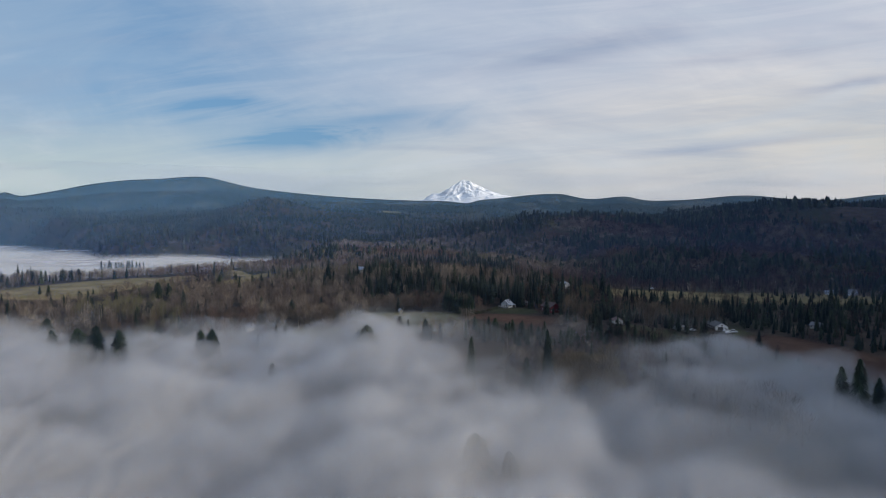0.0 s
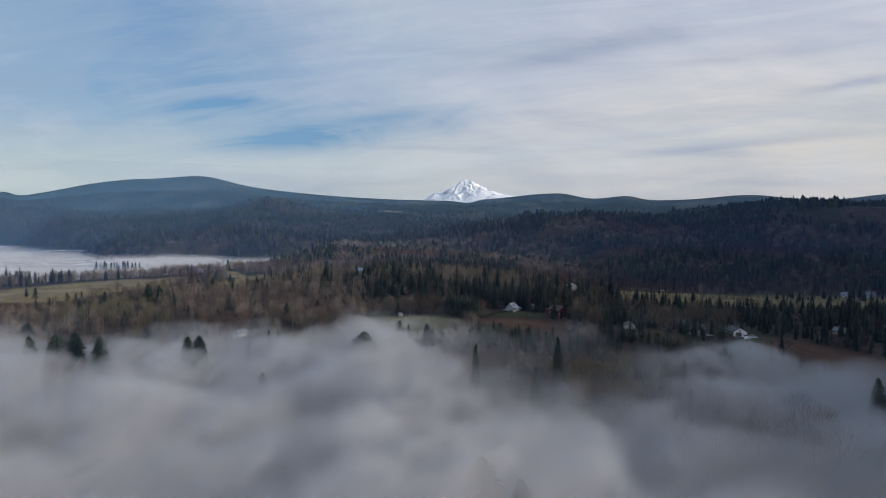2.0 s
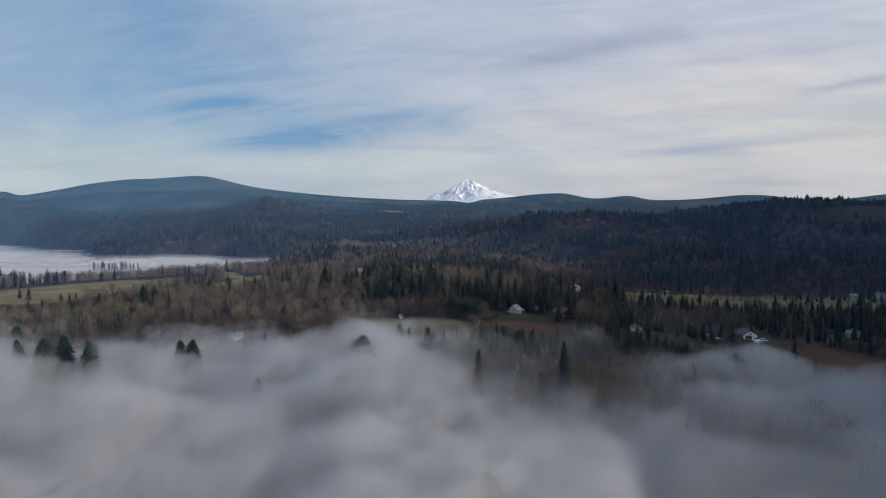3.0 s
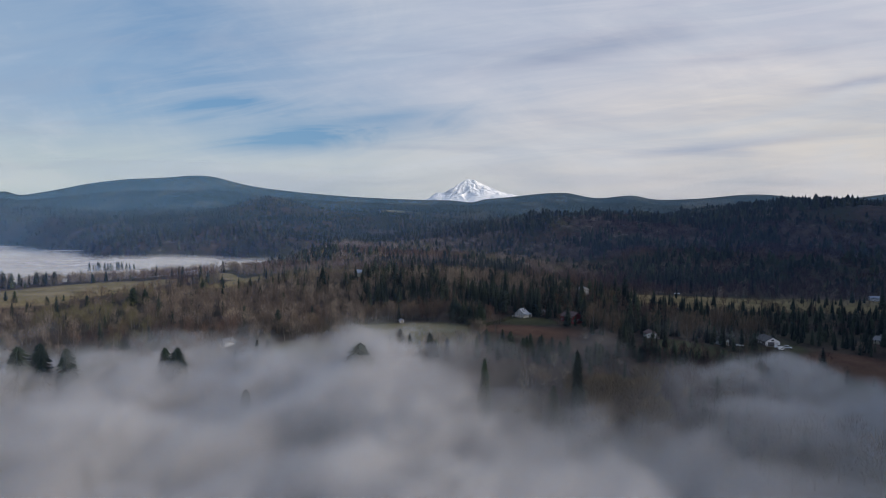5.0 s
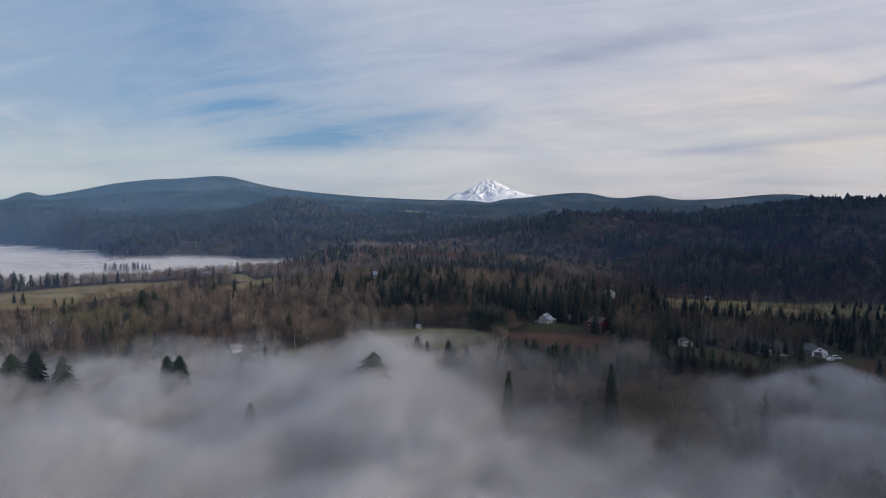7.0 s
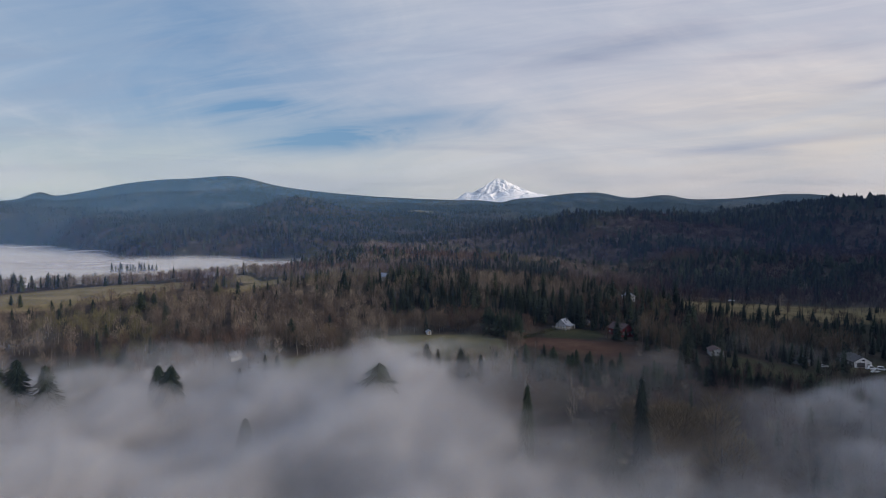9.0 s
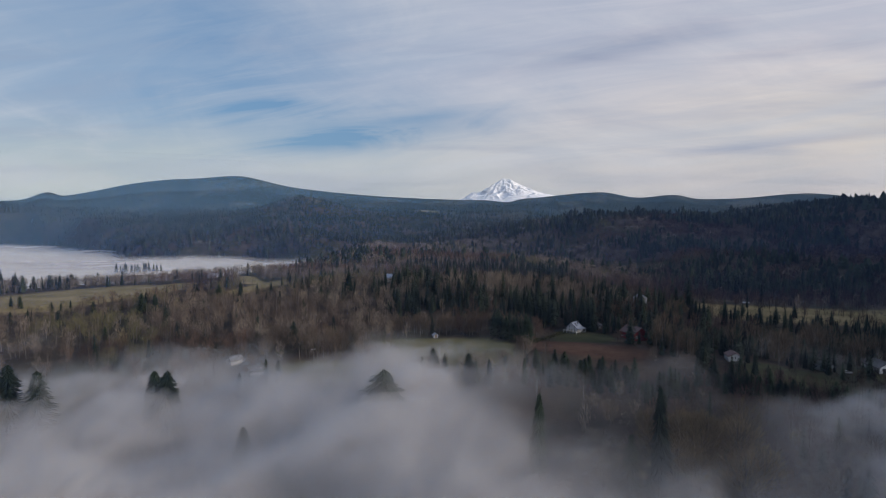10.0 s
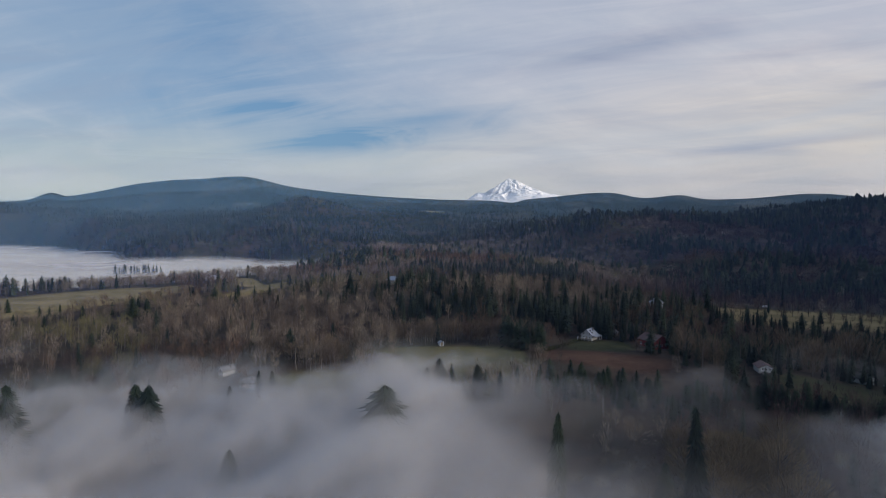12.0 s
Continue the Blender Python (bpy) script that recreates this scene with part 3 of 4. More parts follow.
def plant(kind, models, spots, heights, mats, widths=None, tints=None, label="", category="trees"):
    """Many trees as one stretch of woods."""
    V, F, I, C = [], [], [], []
    base = 0
    pick = dice.randint(0, len(models), len(spots))
    for k, (trunk, crown) in enumerate(models):
        rows = np.flatnonzero(pick == k)
        if not len(rows):
            continue
        mv = np.concatenate([trunk[0], crown[0]])
        mf = np.concatenate([trunk[1], crown[1] + len(trunk[0])])
        mi = np.r_[np.zeros(len(trunk[1]), int), np.ones(len(crown[1]), int)]
        a = dice.rand(len(rows)) * 6.283
        c, s = np.cos(a)[:, None], np.sin(a)[:, None]
        h = heights[rows][:, None]
        w = h * (widths[rows][:, None] if widths is not None else dice.uniform(0.8, 1.25, (len(rows), 1)))
        pts = np.stack([(mv[:, 0] * c - mv[:, 1] * s) * w, (mv[:, 0] * s + mv[:, 1] * c) * w, mv[:, 2] * h], -1) + spots[rows][:, None, :]
        V.append(pts.reshape(-1, 3))
        F.append((mf[None] + (np.arange(len(rows)) * len(mv))[:, None, None] + base).reshape(-1, 3))
        I.append(np.tile(mi, len(rows)))
        t = tints[rows] if tints is not None else dice.rand(len(rows))
        C.append(np.repeat(t, len(mv)))
        base += len(rows) * len(mv)
    ob = new(kind, mesh_of(kind, np.concatenate(V), np.concatenate(F), mats, {"tint": np.concatenate(C)}, np.concatenate(I)))
    return tagged(ob, label, category, kind="stuff")


def scatter(r0, r1, gap, left=-44, right=43):
    """Uneven spots over a ring of the land in view, gap metres apart."""
    n = int(0.5 * radians(right - left) * (r1 * r1 - r0 * r0) / gap ** 2)
    r = np.sqrt(dice.uniform(r0 * r0, r1 * r1, n))
    a = np.radians(dice.uniform(left, right, n))
    x, y = r * np.sin(a), r * np.cos(a)
    return x, y


def open_land(x, y):
    """1 where no trees stand."""
    return np.maximum.reduce([hay(x, y), pasture(x, y), soil(x, y), lawn(x, y), clearing(x, y)])


def fir_share(x, y):
    """How likely a tree is a fir: dark stands in the middle and on the south ridge, alders to the left."""
    r = np.hypot(x, y)
    b = x / np.maximum(y, 1)
    p = 0.37 - 0.13 * step(r, 500, 600) * (1 - step(r, 1000, 1200)) * (b < 0.2) + 1.5 * ripple(x, y * 1.5, 120, 53, 3) - 0.9 * step(-y, -430, -400) * step(x, -60, -20) * (1 - step(x, 170, 200)) + 0.02 * step(x, 100, 250) * step(y, 800, 1000)
    p = p + 0.05 * np.exp(-((b - 0.02) / 0.11) ** 2) * step(r, 480, 540) * (1 - step(r, 950, 1100))
    p = p + 0.35 * step(b, 0.20, 0.30) * (1 - step(r, 620, 720)) - 0.9 * step(-b, 0.2, 0.35) * (1 - step(r, 500, 600))
    p = p - 0.5 * step(-b, 0.10, 0.22) * step(-r, -820, -700) * (1 - 0.35 * step(-b, 0.36, 0.5))
    p = p - 0.20 * step(x, 330, 520) * step(r, 760, 900) * (1 - step(r, 1350, 1480))
    p = p + 0.75 * step(x, 60, 200) * step(y, 1440 + 60 * ripple(x, y, 120, 55, 2), 1500) * (1 - step(r, 2300, 2500)) - 0.9 * spot(x, y, 790, 1380, 190, 75, -8, 0.4)
    p = p + 0.35 * step(r, 1250, 1500) * (1 - step(b, 0.05, 0.15) * (y < 1500)) + 0.5 * step(-b, 0.08, 0.2) * step(r, 1350, 1500) - 0.55 * np.exp(-((b + 0.03) / 0.22) ** 2) * step(r, 820, 960) * (1 - step(r, 1500, 1800)) + 0.6 * step(r, 2000, 2700)
    p = p - 0.8 * spot(x, y, -395, 775, 130, 62, 35, 0.4)
    return np.clip(p, 0.04, 0.97)


def wooded(x, y):
    """How dense the woods are, from 0 to 1."""
    r = np.hypot(x, y)
    d = 1 - open_land(x, y)
    z = land(x, y)
    d = d * np.maximum(step(z, -15, -6 - 3 * step(x, 60, 140)), 0.75 * spot(x, y, 88, 365, 75, 55, -15, 0.5)) * step(y, 290, 320)
    d = d * (1 - step(-z, 20, 26))
    clear = step(ripple(x, y, 260, 61, 3), 0.42, 0.5) * step(r, 1700, 2200)
    return d * (1 - 0.95 * clear) * (1 - step(r, 3500, 3750))


NEAR_FIRS = [conifer(19, 13, 100 + k, slim=s, split=False) for k, s in enumerate((1.3, 1.1, 1.45, 1.0, 1.2))]
NEXT_FIRS = [conifer(13, 9, 150 + k, slim=s, split=False) for k, s in enumerate((1.3, 1.1, 1.5, 1.0, 1.2))]
NEXT_BARE = [bare_tree(3, 80, 450 + k, spread=s, width=0.0095, stout=1.3) for k, s in enumerate((0.28, 0.23, 0.33, 0.20))]
MID_FIRS = [far_conifer(6, 7, 200 + k, slim=s) for k, s in enumerate((1.35, 1.1, 1.55, 1.0, 1.25))]
FAR_FIRS = [far_conifer(3, 5, 300 + k, slim=s) for k, s in enumerate((1.5, 1.2, 1.8, 1.0))]
NEAR_BARE = [bare_tree(5, 140, 400 + k, spread=s, width=0.0065, stout=1.2) for k, s in enumerate((0.28, 0.22, 0.33, 0.19, 0.26))]
MID_BARE = [bare_tree(0, 52, 500 + k, spread=s, width=0.032) for k, s in enumerate((0.50, 0.42, 0.58))]
FAR_BARE = [bare_tree(0, 14, 600 + k, spread=s, width=0.035) for k, s in enumerate((0.44, 0.38))]


def in_sight(x, y, z):
    """False for what lies hidden behind a rise of the ground, seen from over the valley."""
    turns, reach = np.radians(np.arange(-46, 46, 0.5)), np.arange(150, 4800, 15.0)
    A, Q = np.meshgrid(turns, reach, indexing="ij")
    lift = (land(Q * np.sin(A), 70 + Q * np.cos(A)) - 72) / Q
    best = np.maximum.accumulate(lift, 1)
    r, a = np.hypot(x, y - 70), np.arctan2(x, y - 70)
    i = np.clip(np.round((a - turns[0]) / radians(0.5)).astype(int), 0, len(turns) - 1)
    j = np.clip(((r - 150) / 15).astype(int) - 1, 0, len(reach) - 1)
    return (z - 72) / r > best[i, j] - 0.002


def woods():
    for name, r0, r1, gap, firs, bare, size in (("near", 330, 600, 6.6, NEAR_FIRS, NEAR_BARE, 1.0), ("next", 600, 900, 7.0, NEXT_FIRS, NEXT_BARE, 1.0), ("mid", 900, 1560, 9.8, MID_FIRS, MID_BARE, 1.0),
                                                ("far", 1560, 2500, 13.0, FAR_FIRS, FAR_BARE, 1.0), ("edge", 2500, 4300, 24, FAR_FIRS, FAR_BARE, 1.0)):
        x, y = scatter(r0, r1, gap)
        keep = dice.rand(len(x)) < wooded(x, y)
        x, y = x[keep], y[keep]
        keep = in_sight(x, y, land(x, y) + 14)
        x, y = x[keep], y[keep]
        z = land(x, y)
        is_fir = dice.rand(len(x)) < fir_share(x, y)
        spots = np.stack([x, y, z - 0.3], -1)
        n = len(x)
        tall = 1 + 0.25 * ripple(x, y, 90, 71, 2) + 0.3 * ripple(x, y, 45, 73, 2) * step(y, 1400, 1480) * (x > 0)
        tall = tall * (1 + 0.28 * step(y, 1420, 1500) * (x > 0) * (y < 2200)) * (1 - 0.24 * step(x, 110, 150) * (y < 640)) * (1 - 0.2 * spot(x, y, -335, 545, 95, 55, 25, 0.6)) * (1 - 0.4 * spot(x, y, -215, 650, 45, 70, 0, 0.6)) * (1 - 0.25 * step(np.hypot(x, y), 1600, 2000)) * (1 - 0.4 * step(np.hypot(x, y), 2800, 3600))
        f = np.flatnonzero(is_fir)
        plant("fir_forest", firs, spots[f], ((6 + 15 * dice.beta(1.7, 2.2, len(f)) + 5 * (dice.rand(len(f)) < 0.08)) * tall[f] * (1 - 0.12 * (y[f] < 900))) * size, [M_BARK, M_FIR], label="dense dark green firs covering the hillsides", category="forest")
        b = np.flatnonzero(~is_fir)
        mossy = ripple(x[b], y[b], 70, 81, 2) + 0.4 * dice.rand(len(b)) > 0.62 - 0.5 * spot(x[b], y[b], -260, 450, 110, 60, 20, 0.6)
        rusty = ~mossy & (ripple(x[b], y[b], 110, 83, 2) > 0.12) & (np.hypot(x[b], y[b]) < 1200)
        # right of centre most bare trees get twigs darkened to look shaded
        shade_side = (x[b] / y[b] > 0.12 + 0.1 * dice.rand(len(b))) & (dice.rand(len(b)) < 0.85)
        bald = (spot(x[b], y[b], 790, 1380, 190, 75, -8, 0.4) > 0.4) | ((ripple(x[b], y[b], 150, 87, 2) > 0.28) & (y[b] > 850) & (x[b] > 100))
        shade_side = shade_side & ~bald
        mossy, rusty = mossy & ~shade_side & ~bald, (rusty | bald) & ~shade_side
        for rows, mat, word in ((~mossy & ~rusty & ~shade_side, M_TWIG, "grey-brown"), (shade_side, M_SHADE_TWIG, "shade-darkened purplish-brown"), (mossy, M_MOSS, "mossy olive"), (rusty, M_RUST, "rust-brown")):
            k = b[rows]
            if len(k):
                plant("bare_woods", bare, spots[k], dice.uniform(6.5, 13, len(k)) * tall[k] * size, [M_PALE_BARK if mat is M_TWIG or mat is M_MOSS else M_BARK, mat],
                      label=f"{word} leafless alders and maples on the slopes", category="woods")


def brush():
    """Low leafless scrub on the misty slope and along the edges of the fields."""
    models = [bare_tree(0, 34, 950 + k, spread=0.6, width=0.05, upright=0.25) for k in range(3)]
    x, y = scatter(300, 720, 4.0)
    d = np.maximum(0.9 * spot(x, y, 88, 365, 85, 62, -15, 0.4), 0.55 * step(open_land(x, y), 0.02, 0.12) * (1 - step(open_land(x, y), 0.4, 0.6)) * (1 - step(pasture(x, y), 0.01, 0.05)))
    keep = (dice.rand(len(x)) < d) & (hay(x, y) < 0.5) & (clearing(x, y) < 0.3)
    x, y = x[keep], y[keep]
    spots = np.stack([x, y, land(x, y) - 0.4], -1)
    red = ripple(x, y, 60, 85, 2) > 0.0
    for rows, mat, word in ((red, M_RUST, "rusty"), (~red, M_TWIG, "brown")):
        plant("scrub", models, spots[rows], dice.uniform(1.6, 4.0, rows.sum()), [M_BARK, mat], label=f"low {word} leafless scrub on the slope", category="scrub")


woods()
brush()

# ---- trees that stand out ----


def thing(name, x, y, z, turn=0.0, label="", category="", group=""):
    """An empty at the base of a thing, to hold its parts."""
    ob = new(name)
    ob.matrix_world = pose(x, y, z, 0, 0, turn)
    return tagged(ob, label, category, group)


def part(name, data, parent, label=""):
    """A part under its thing: a mesh, or a bmesh with a material."""
    if isinstance(data, tuple):
        bm, mat = data
        me = bpy.data.meshes.new(name)
        bm.to_mesh(me)
        bm.free()
        me.materials.append(mat)
        data = me
    ob = new(name, data)
    ob.parent = parent
    return tagged(ob, label)


LONE_FIRS, TALL_FIRS, LONE_BARE, LONE_TAN, LONE_BUSH = [], [], [], [], []
for k, (s, gaps) in enumerate(((1.0, 0.0), (0.85, 0.05), (1.15, 0.1), (0.75, 0.12), (0.95, 0.08), (1.3, 0.05))):
    t, c = conifer(24, 13, 700 + k, slim=s, sparse=gaps)
    LONE_FIRS.append((mesh_of("trunk", *t, [M_BARK]), mesh_of("crown", *c, [M_FIR_ONE])))
for k, s in enumerate((1.0, 0.9, 1.15, 0.8, 1.25)):
    t, c = conifer(110, 20, 750 + k, slim=1.35 * s, sparse=0.30, bough=0.38, taper=1.1)
    TALL_FIRS.append((mesh_of("trunk", *t, [M_BARK]), mesh_of("crown", *c, [M_FIR_ONE])))
for k, s in enumerate((0.36, 0.30, 0.42, 0.26, 0.34)):
    t, c = bare_tree(11, 260, 800 + k, spread=s, width=0.0065)
    LONE_BARE.append((mesh_of("trunk", *t, [M_PALE_BARK]), mesh_of("crown", *c, [M_TWIG_ONE])))
for k, s in enumerate((0.36, 0.42, 0.32)):
    t, c = bare_tree(13, 640, 850 + k, spread=s, width=0.0055)
    LONE_TAN.append((mesh_of("trunk", *t, [M_BARK]), mesh_of("crown", *c, [M_TAN_TWIG])))
for k in range(3):
    t, c = bare_tree(5, 130, 900 + k, spread=0.55, width=0.045, upright=0.2)
    c[0][:, 2] -= 0.12
    LONE_BUSH.append((mesh_of("stem", *t, [M_BARK]), mesh_of("crown", *c, [M_BUSH])))


def lone_tree(models, name, x, y, height, label, category, group, z=None, wide=1.0, pick=None):
    trunk, crown = models[dice.randint(len(models)) if pick is None else pick]
    ob = thing(name, x, y, float(land(x, y)) - 0.2 if z is None else z, dice.rand() * 360, label, category, group)
    ob.scale = (height * wide, height * wide, height)
    part(trunk.name.split(".")[0], trunk, ob)
    part("crown", crown, ob)
    return ob


FOG_FIR = "dark green fir rising out of the valley fog"
# x, y, height of the top over the camera's datum, width
for x, y, top, wide in ((-221, 355, 10, 1.3), (-212, 358, 11, 1.3), (-199, 357, 9, 1.2), (-286, 424, 5, 1.2), (-158, 374, 6, 0.8), (-148, 366, 8, 1.1), (-55, 361, 12, 1.1),
                        (-48, 424, 4, 0.8), (-37, 428, 5, 0.7), (-25, 424, 6, 0.8), (-15, 420, 4, 0.7), (-7, 432, 4, 0.65), (2, 424, 4, 0.7), 
                        (-104, 340, -6, 1.2), (-132, 402, -1, 0.9), (5, 347, 8, 0.55), (-124, 415, 3, 0.7), (-119, 418, 2, 0.7), (-43, 430, 7, 0.9), (-248, 372, 6, 1.0), (33, 322, 2, 0.8), (4, 219, -3, 1.0), (16, 212, -7, 1.0),
                        (88, 279, -12, 1.1), (123, 296, -11, 1.0), (36, 312, -8, 1.1), (186, 300, 7, 0.8), (181, 306, 2, 0.9), (190, 292, 0, 0.9)):
    base = float(land(x, y)) - 0.3
    lone_tree(TALL_FIRS, "fir_tree", x, y, top - base, FOG_FIR, "fir tree", "firs in the fog", base, wide)
# the tall slim fir on the brushy slope
base = float(land(45, 337)) - 0.3
lone_tree(TALL_FIRS, "fir_tree", 45, 337, 14 - base, "tall slim dark fir among leafless brush", "fir tree", "", base, 0.52, 3)
for k in range(26):
    x, y = 50 + 38 * dice.rand(), 338 + 46 * dice.rand()
    lone_tree(LONE_TAN, "bare_tree", x, y, dice.uniform(11, 17), "dense tan leafless tree beside the tall fir", "tree", "tan trees beside the fir", None, 1.35)
# the dark thicket in the thin fog to the south
for k in range(30):
    x, y = 98 + 62 * dice.rand(), 268 + 66 * dice.rand()
    lone_tree(LONE_BARE, "bare_tree", x, y, dice.uniform(9, 16), "dark leafless tree of a thicket in thin fog", "tree", "trees of the misty thicket", None, 1.2)
for k in range(9):
    x, y = 100 + 55 * dice.rand(), 285 + 50 * dice.rand()
    lone_tree(LONE_FIRS, "fir_tree", x, y, dice.uniform(10, 17), "dark fir standing in the misty thicket", "fir tree", "firs of the misty thicket", None, 1.2)
# the planted rows before the white house
for k in range(64):
    x, y = 6 + 72 * k / 63 + dice.uniform(-6, 6), 446 - 26 * k / 63 + dice.uniform(-16, 7)
    lone_tree(LONE_FIRS, "fir_tree", x, y, dice.uniform(5, 12), "young green fir in a planted row below the house", "fir tree", "young firs below the house", None, 1.4)
for k in range(52):
    x, y = 84 + 64 * k / 51 + dice.uniform(-2, 2), 428 - 44 * (k / 51) + dice.uniform(-5, 3)
    lone_tree(LONE_FIRS, "fir_tree", x, y, dice.uniform(7, 12), "dense dark young fir along the lawn's edge", "fir tree", "firs along the lawn", None, 1.4)
for k in range(14):
    x, y = 5 + 24 * k / 13, 479 + 30 * k / 13
    lone_tree(LONE_BUSH, "hedge_bush", x, y + dice.uniform(-1, 1), dice.uniform(2.2, 3.0), "clipped olive-green hedge bush beside the meadow", "bush", "hedge by the meadow")
for k in range(11):
    x, y = -14 + 20 * k / 10 + dice.uniform(-3, 3), 494 - 10 * k / 10 + dice.uniform(-4, 8)
    lone_tree(LONE_FIRS, "fir_tree", x, y, dice.uniform(13, 19), "broad green fir at the corner of the meadow", "fir tree", "firs at the meadow's corner", None, 1.3)
# around the hay field and along the ridge before the far fog
for x, y, h in ((-275, 562, 15), (-268, 566, 13), (-281, 570, 11), (-316, 565, 10), (-300, 575, 9), (-345, 560, 9), (-395, 590, 11), (-408, 596, 9), (-352, 590, 7), (-258, 492, 9), (-318, 530, 10), (-128, 468, 15), (-238, 610, 14), (-232, 640, 12)):
    lone_tree(LONE_FIRS, "fir_tree", x, y, h, "dark fir standing at the edge of the hay field", "fir tree", "firs by the hay field", None, 1.6)
for k in range(44):
    t = k / 43
    x, y = -520 + 190 * t + dice.uniform(-4, 4), 690 + 140 * t + dice.uniform(-6, 6)
    if dice.rand() < (0.4 if t < 0.4 else 0.1):
        lone_tree(LONE_FIRS, "fir_tree", x, y, dice.uniform(7, 15), "dark fir on the ridge above the far fog", "fir tree", "firs on the ridge", None, 1.7)
    else:
        lone_tree(LONE_BARE, "bare_tree", x, y, dice.uniform(8, 12), "leafless grey tree on the ridge above the far fog", "tree", "bare trees on the ridge")
# the wooded spit in the far fog
for k in range(24):
    x = -646 + 70 * (k + dice.rand()) / 24
    y = 1112 + 0.25 * (x + 622) + dice.uniform(-5, 5)
    base = float(land(x, y)) - 0.3
    lone_tree(LONE_FIRS, "fir_tree", x, y, dice.uniform(-3, 5) - base, "dark fir of a wooded spit rising from the far fog", "fir tree", "firs of the spit", base, 1.0)
# the bare trees round the houses and at the meadow's edge
for k in range(60):
    x = -150 + 150 * dice.rand()
    y = 499 + 12 * dice.rand() - (42 if x < -84 else 0)
    if open_land(x, y) < 0.3:
        lone_tree(LONE_BARE, "bare_tree", x, y, dice.uniform(8, 14), "leafless round-crowned tree at the meadow's edge", "tree", "bare trees by the meadow")
for k in range(80):
    x, y = 78 + 110 * dice.rand(), 452 + 60 * dice.rand()
    if open_land(x, y) < 0.2 and abs(x - 110) > 9:
        lone_tree(LONE_BARE, "bare_tree", x, y, dice.uniform(9, 17), "tall leafless tree with grey-brown twigs near the houses", "tree", "bare trees near the houses")
for k in range(40):
    x, y = 25 + 125 * dice.rand(), 318 + 85 * dice.rand()
    lone_tree(LONE_BARE, "bare_tree", x, y, dice.uniform(5, 10), "leafless brownish tree on the misty brushy slope", "tree", "bare trees on the brushy slope")

# ---- houses and small things ----


def slab(corners, thick):
    """A flat board through four or more corners, thickened downwards."""
    bm = bmesh.new()
    top = [bm.verts.new(c) for c in corners]
    low = [bm.verts.new((c[0], c[1], c[2] - thick)) for c in corners]
    bm.faces.new(top)
    bm.faces.new(low[::-1])
    n = len(corners)
    for k in range(n):
        bm.faces.new((top[k], low[k], low[(k + 1) % n], top[(k + 1) % n]))
    bmesh.ops.recalc_face_normals(bm, faces=bm.faces)
    return bm


def box(x0, x1, y0, y1, z0, z1, bevel=0.0):
    bm = slab([(x0, y0, z1), (x1, y0, z1), (x1, y1, z1), (x0, y1, z1)], z1 - z0)
    if bevel:
        bmesh.ops.bevel(bm, geom=bm.edges[:], offset=bevel, segments=2, affect="EDGES")
    return bm


def gable_shell(w, d, wall, peak):
    """Walls with two gables; the ridge runs along y."""
    bm = bmesh.new()
    f = [bm.verts.new(p) for p in ((-w / 2, -d / 2, -1), (w / 2, -d / 2, -1), (w / 2, -d / 2, wall), (0, -d / 2, peak), (-w / 2, -d / 2, wall))]
    b = [bm.verts.new((v.co.x, d / 2, v.co.z)) for v in f]
    bm.faces.new(f)
    bm.faces.new(b[::-1])
    for k in range(5):
        bm.faces.new((f[k], b[k], b[(k + 1) % 5], f[(k + 1) % 5]))
    bmesh.ops.recalc_face_normals(bm, faces=bm.faces)
    return bm


def window_on(house, x, y, z, w, h, face, frame_mat):
    """A window proud of a wall; face: f, b, l or r."""
    spin = {"f": 0, "b": 180, "l": -90, "r": 90}[face]
    bm = bmesh.new()
    for x0, x1, z0, z1 in ((-w / 2, w / 2, -h / 2, -h / 2 + 0.12), (-w / 2, w / 2, h / 2 - 0.12, h / 2), (-w / 2, -w / 2 + 0.12, -h / 2 + 0.12, h / 2 - 0.12), (w / 2 - 0.12, w / 2, -h / 2 + 0.12, h / 2 - 0.12)):
        q = box(x0, x1, -0.10, 0.04, z0, z1)
        me = bpy.data.meshes.new("piece")
        q.to_mesh(me)
        bm.from_mesh(me)
        bpy.data.meshes.remove(me)
        q.free()
    ob = part("window", (bm, frame_mat), house)
    ob.matrix_local = pose(x, y, z, 0, 0, spin)
    part("pane", (box(-w / 2 + 0.12, w / 2 - 0.12, -0.05, 0.02, -h / 2 + 0.12, h / 2 - 0.12), M_GLASS), ob)


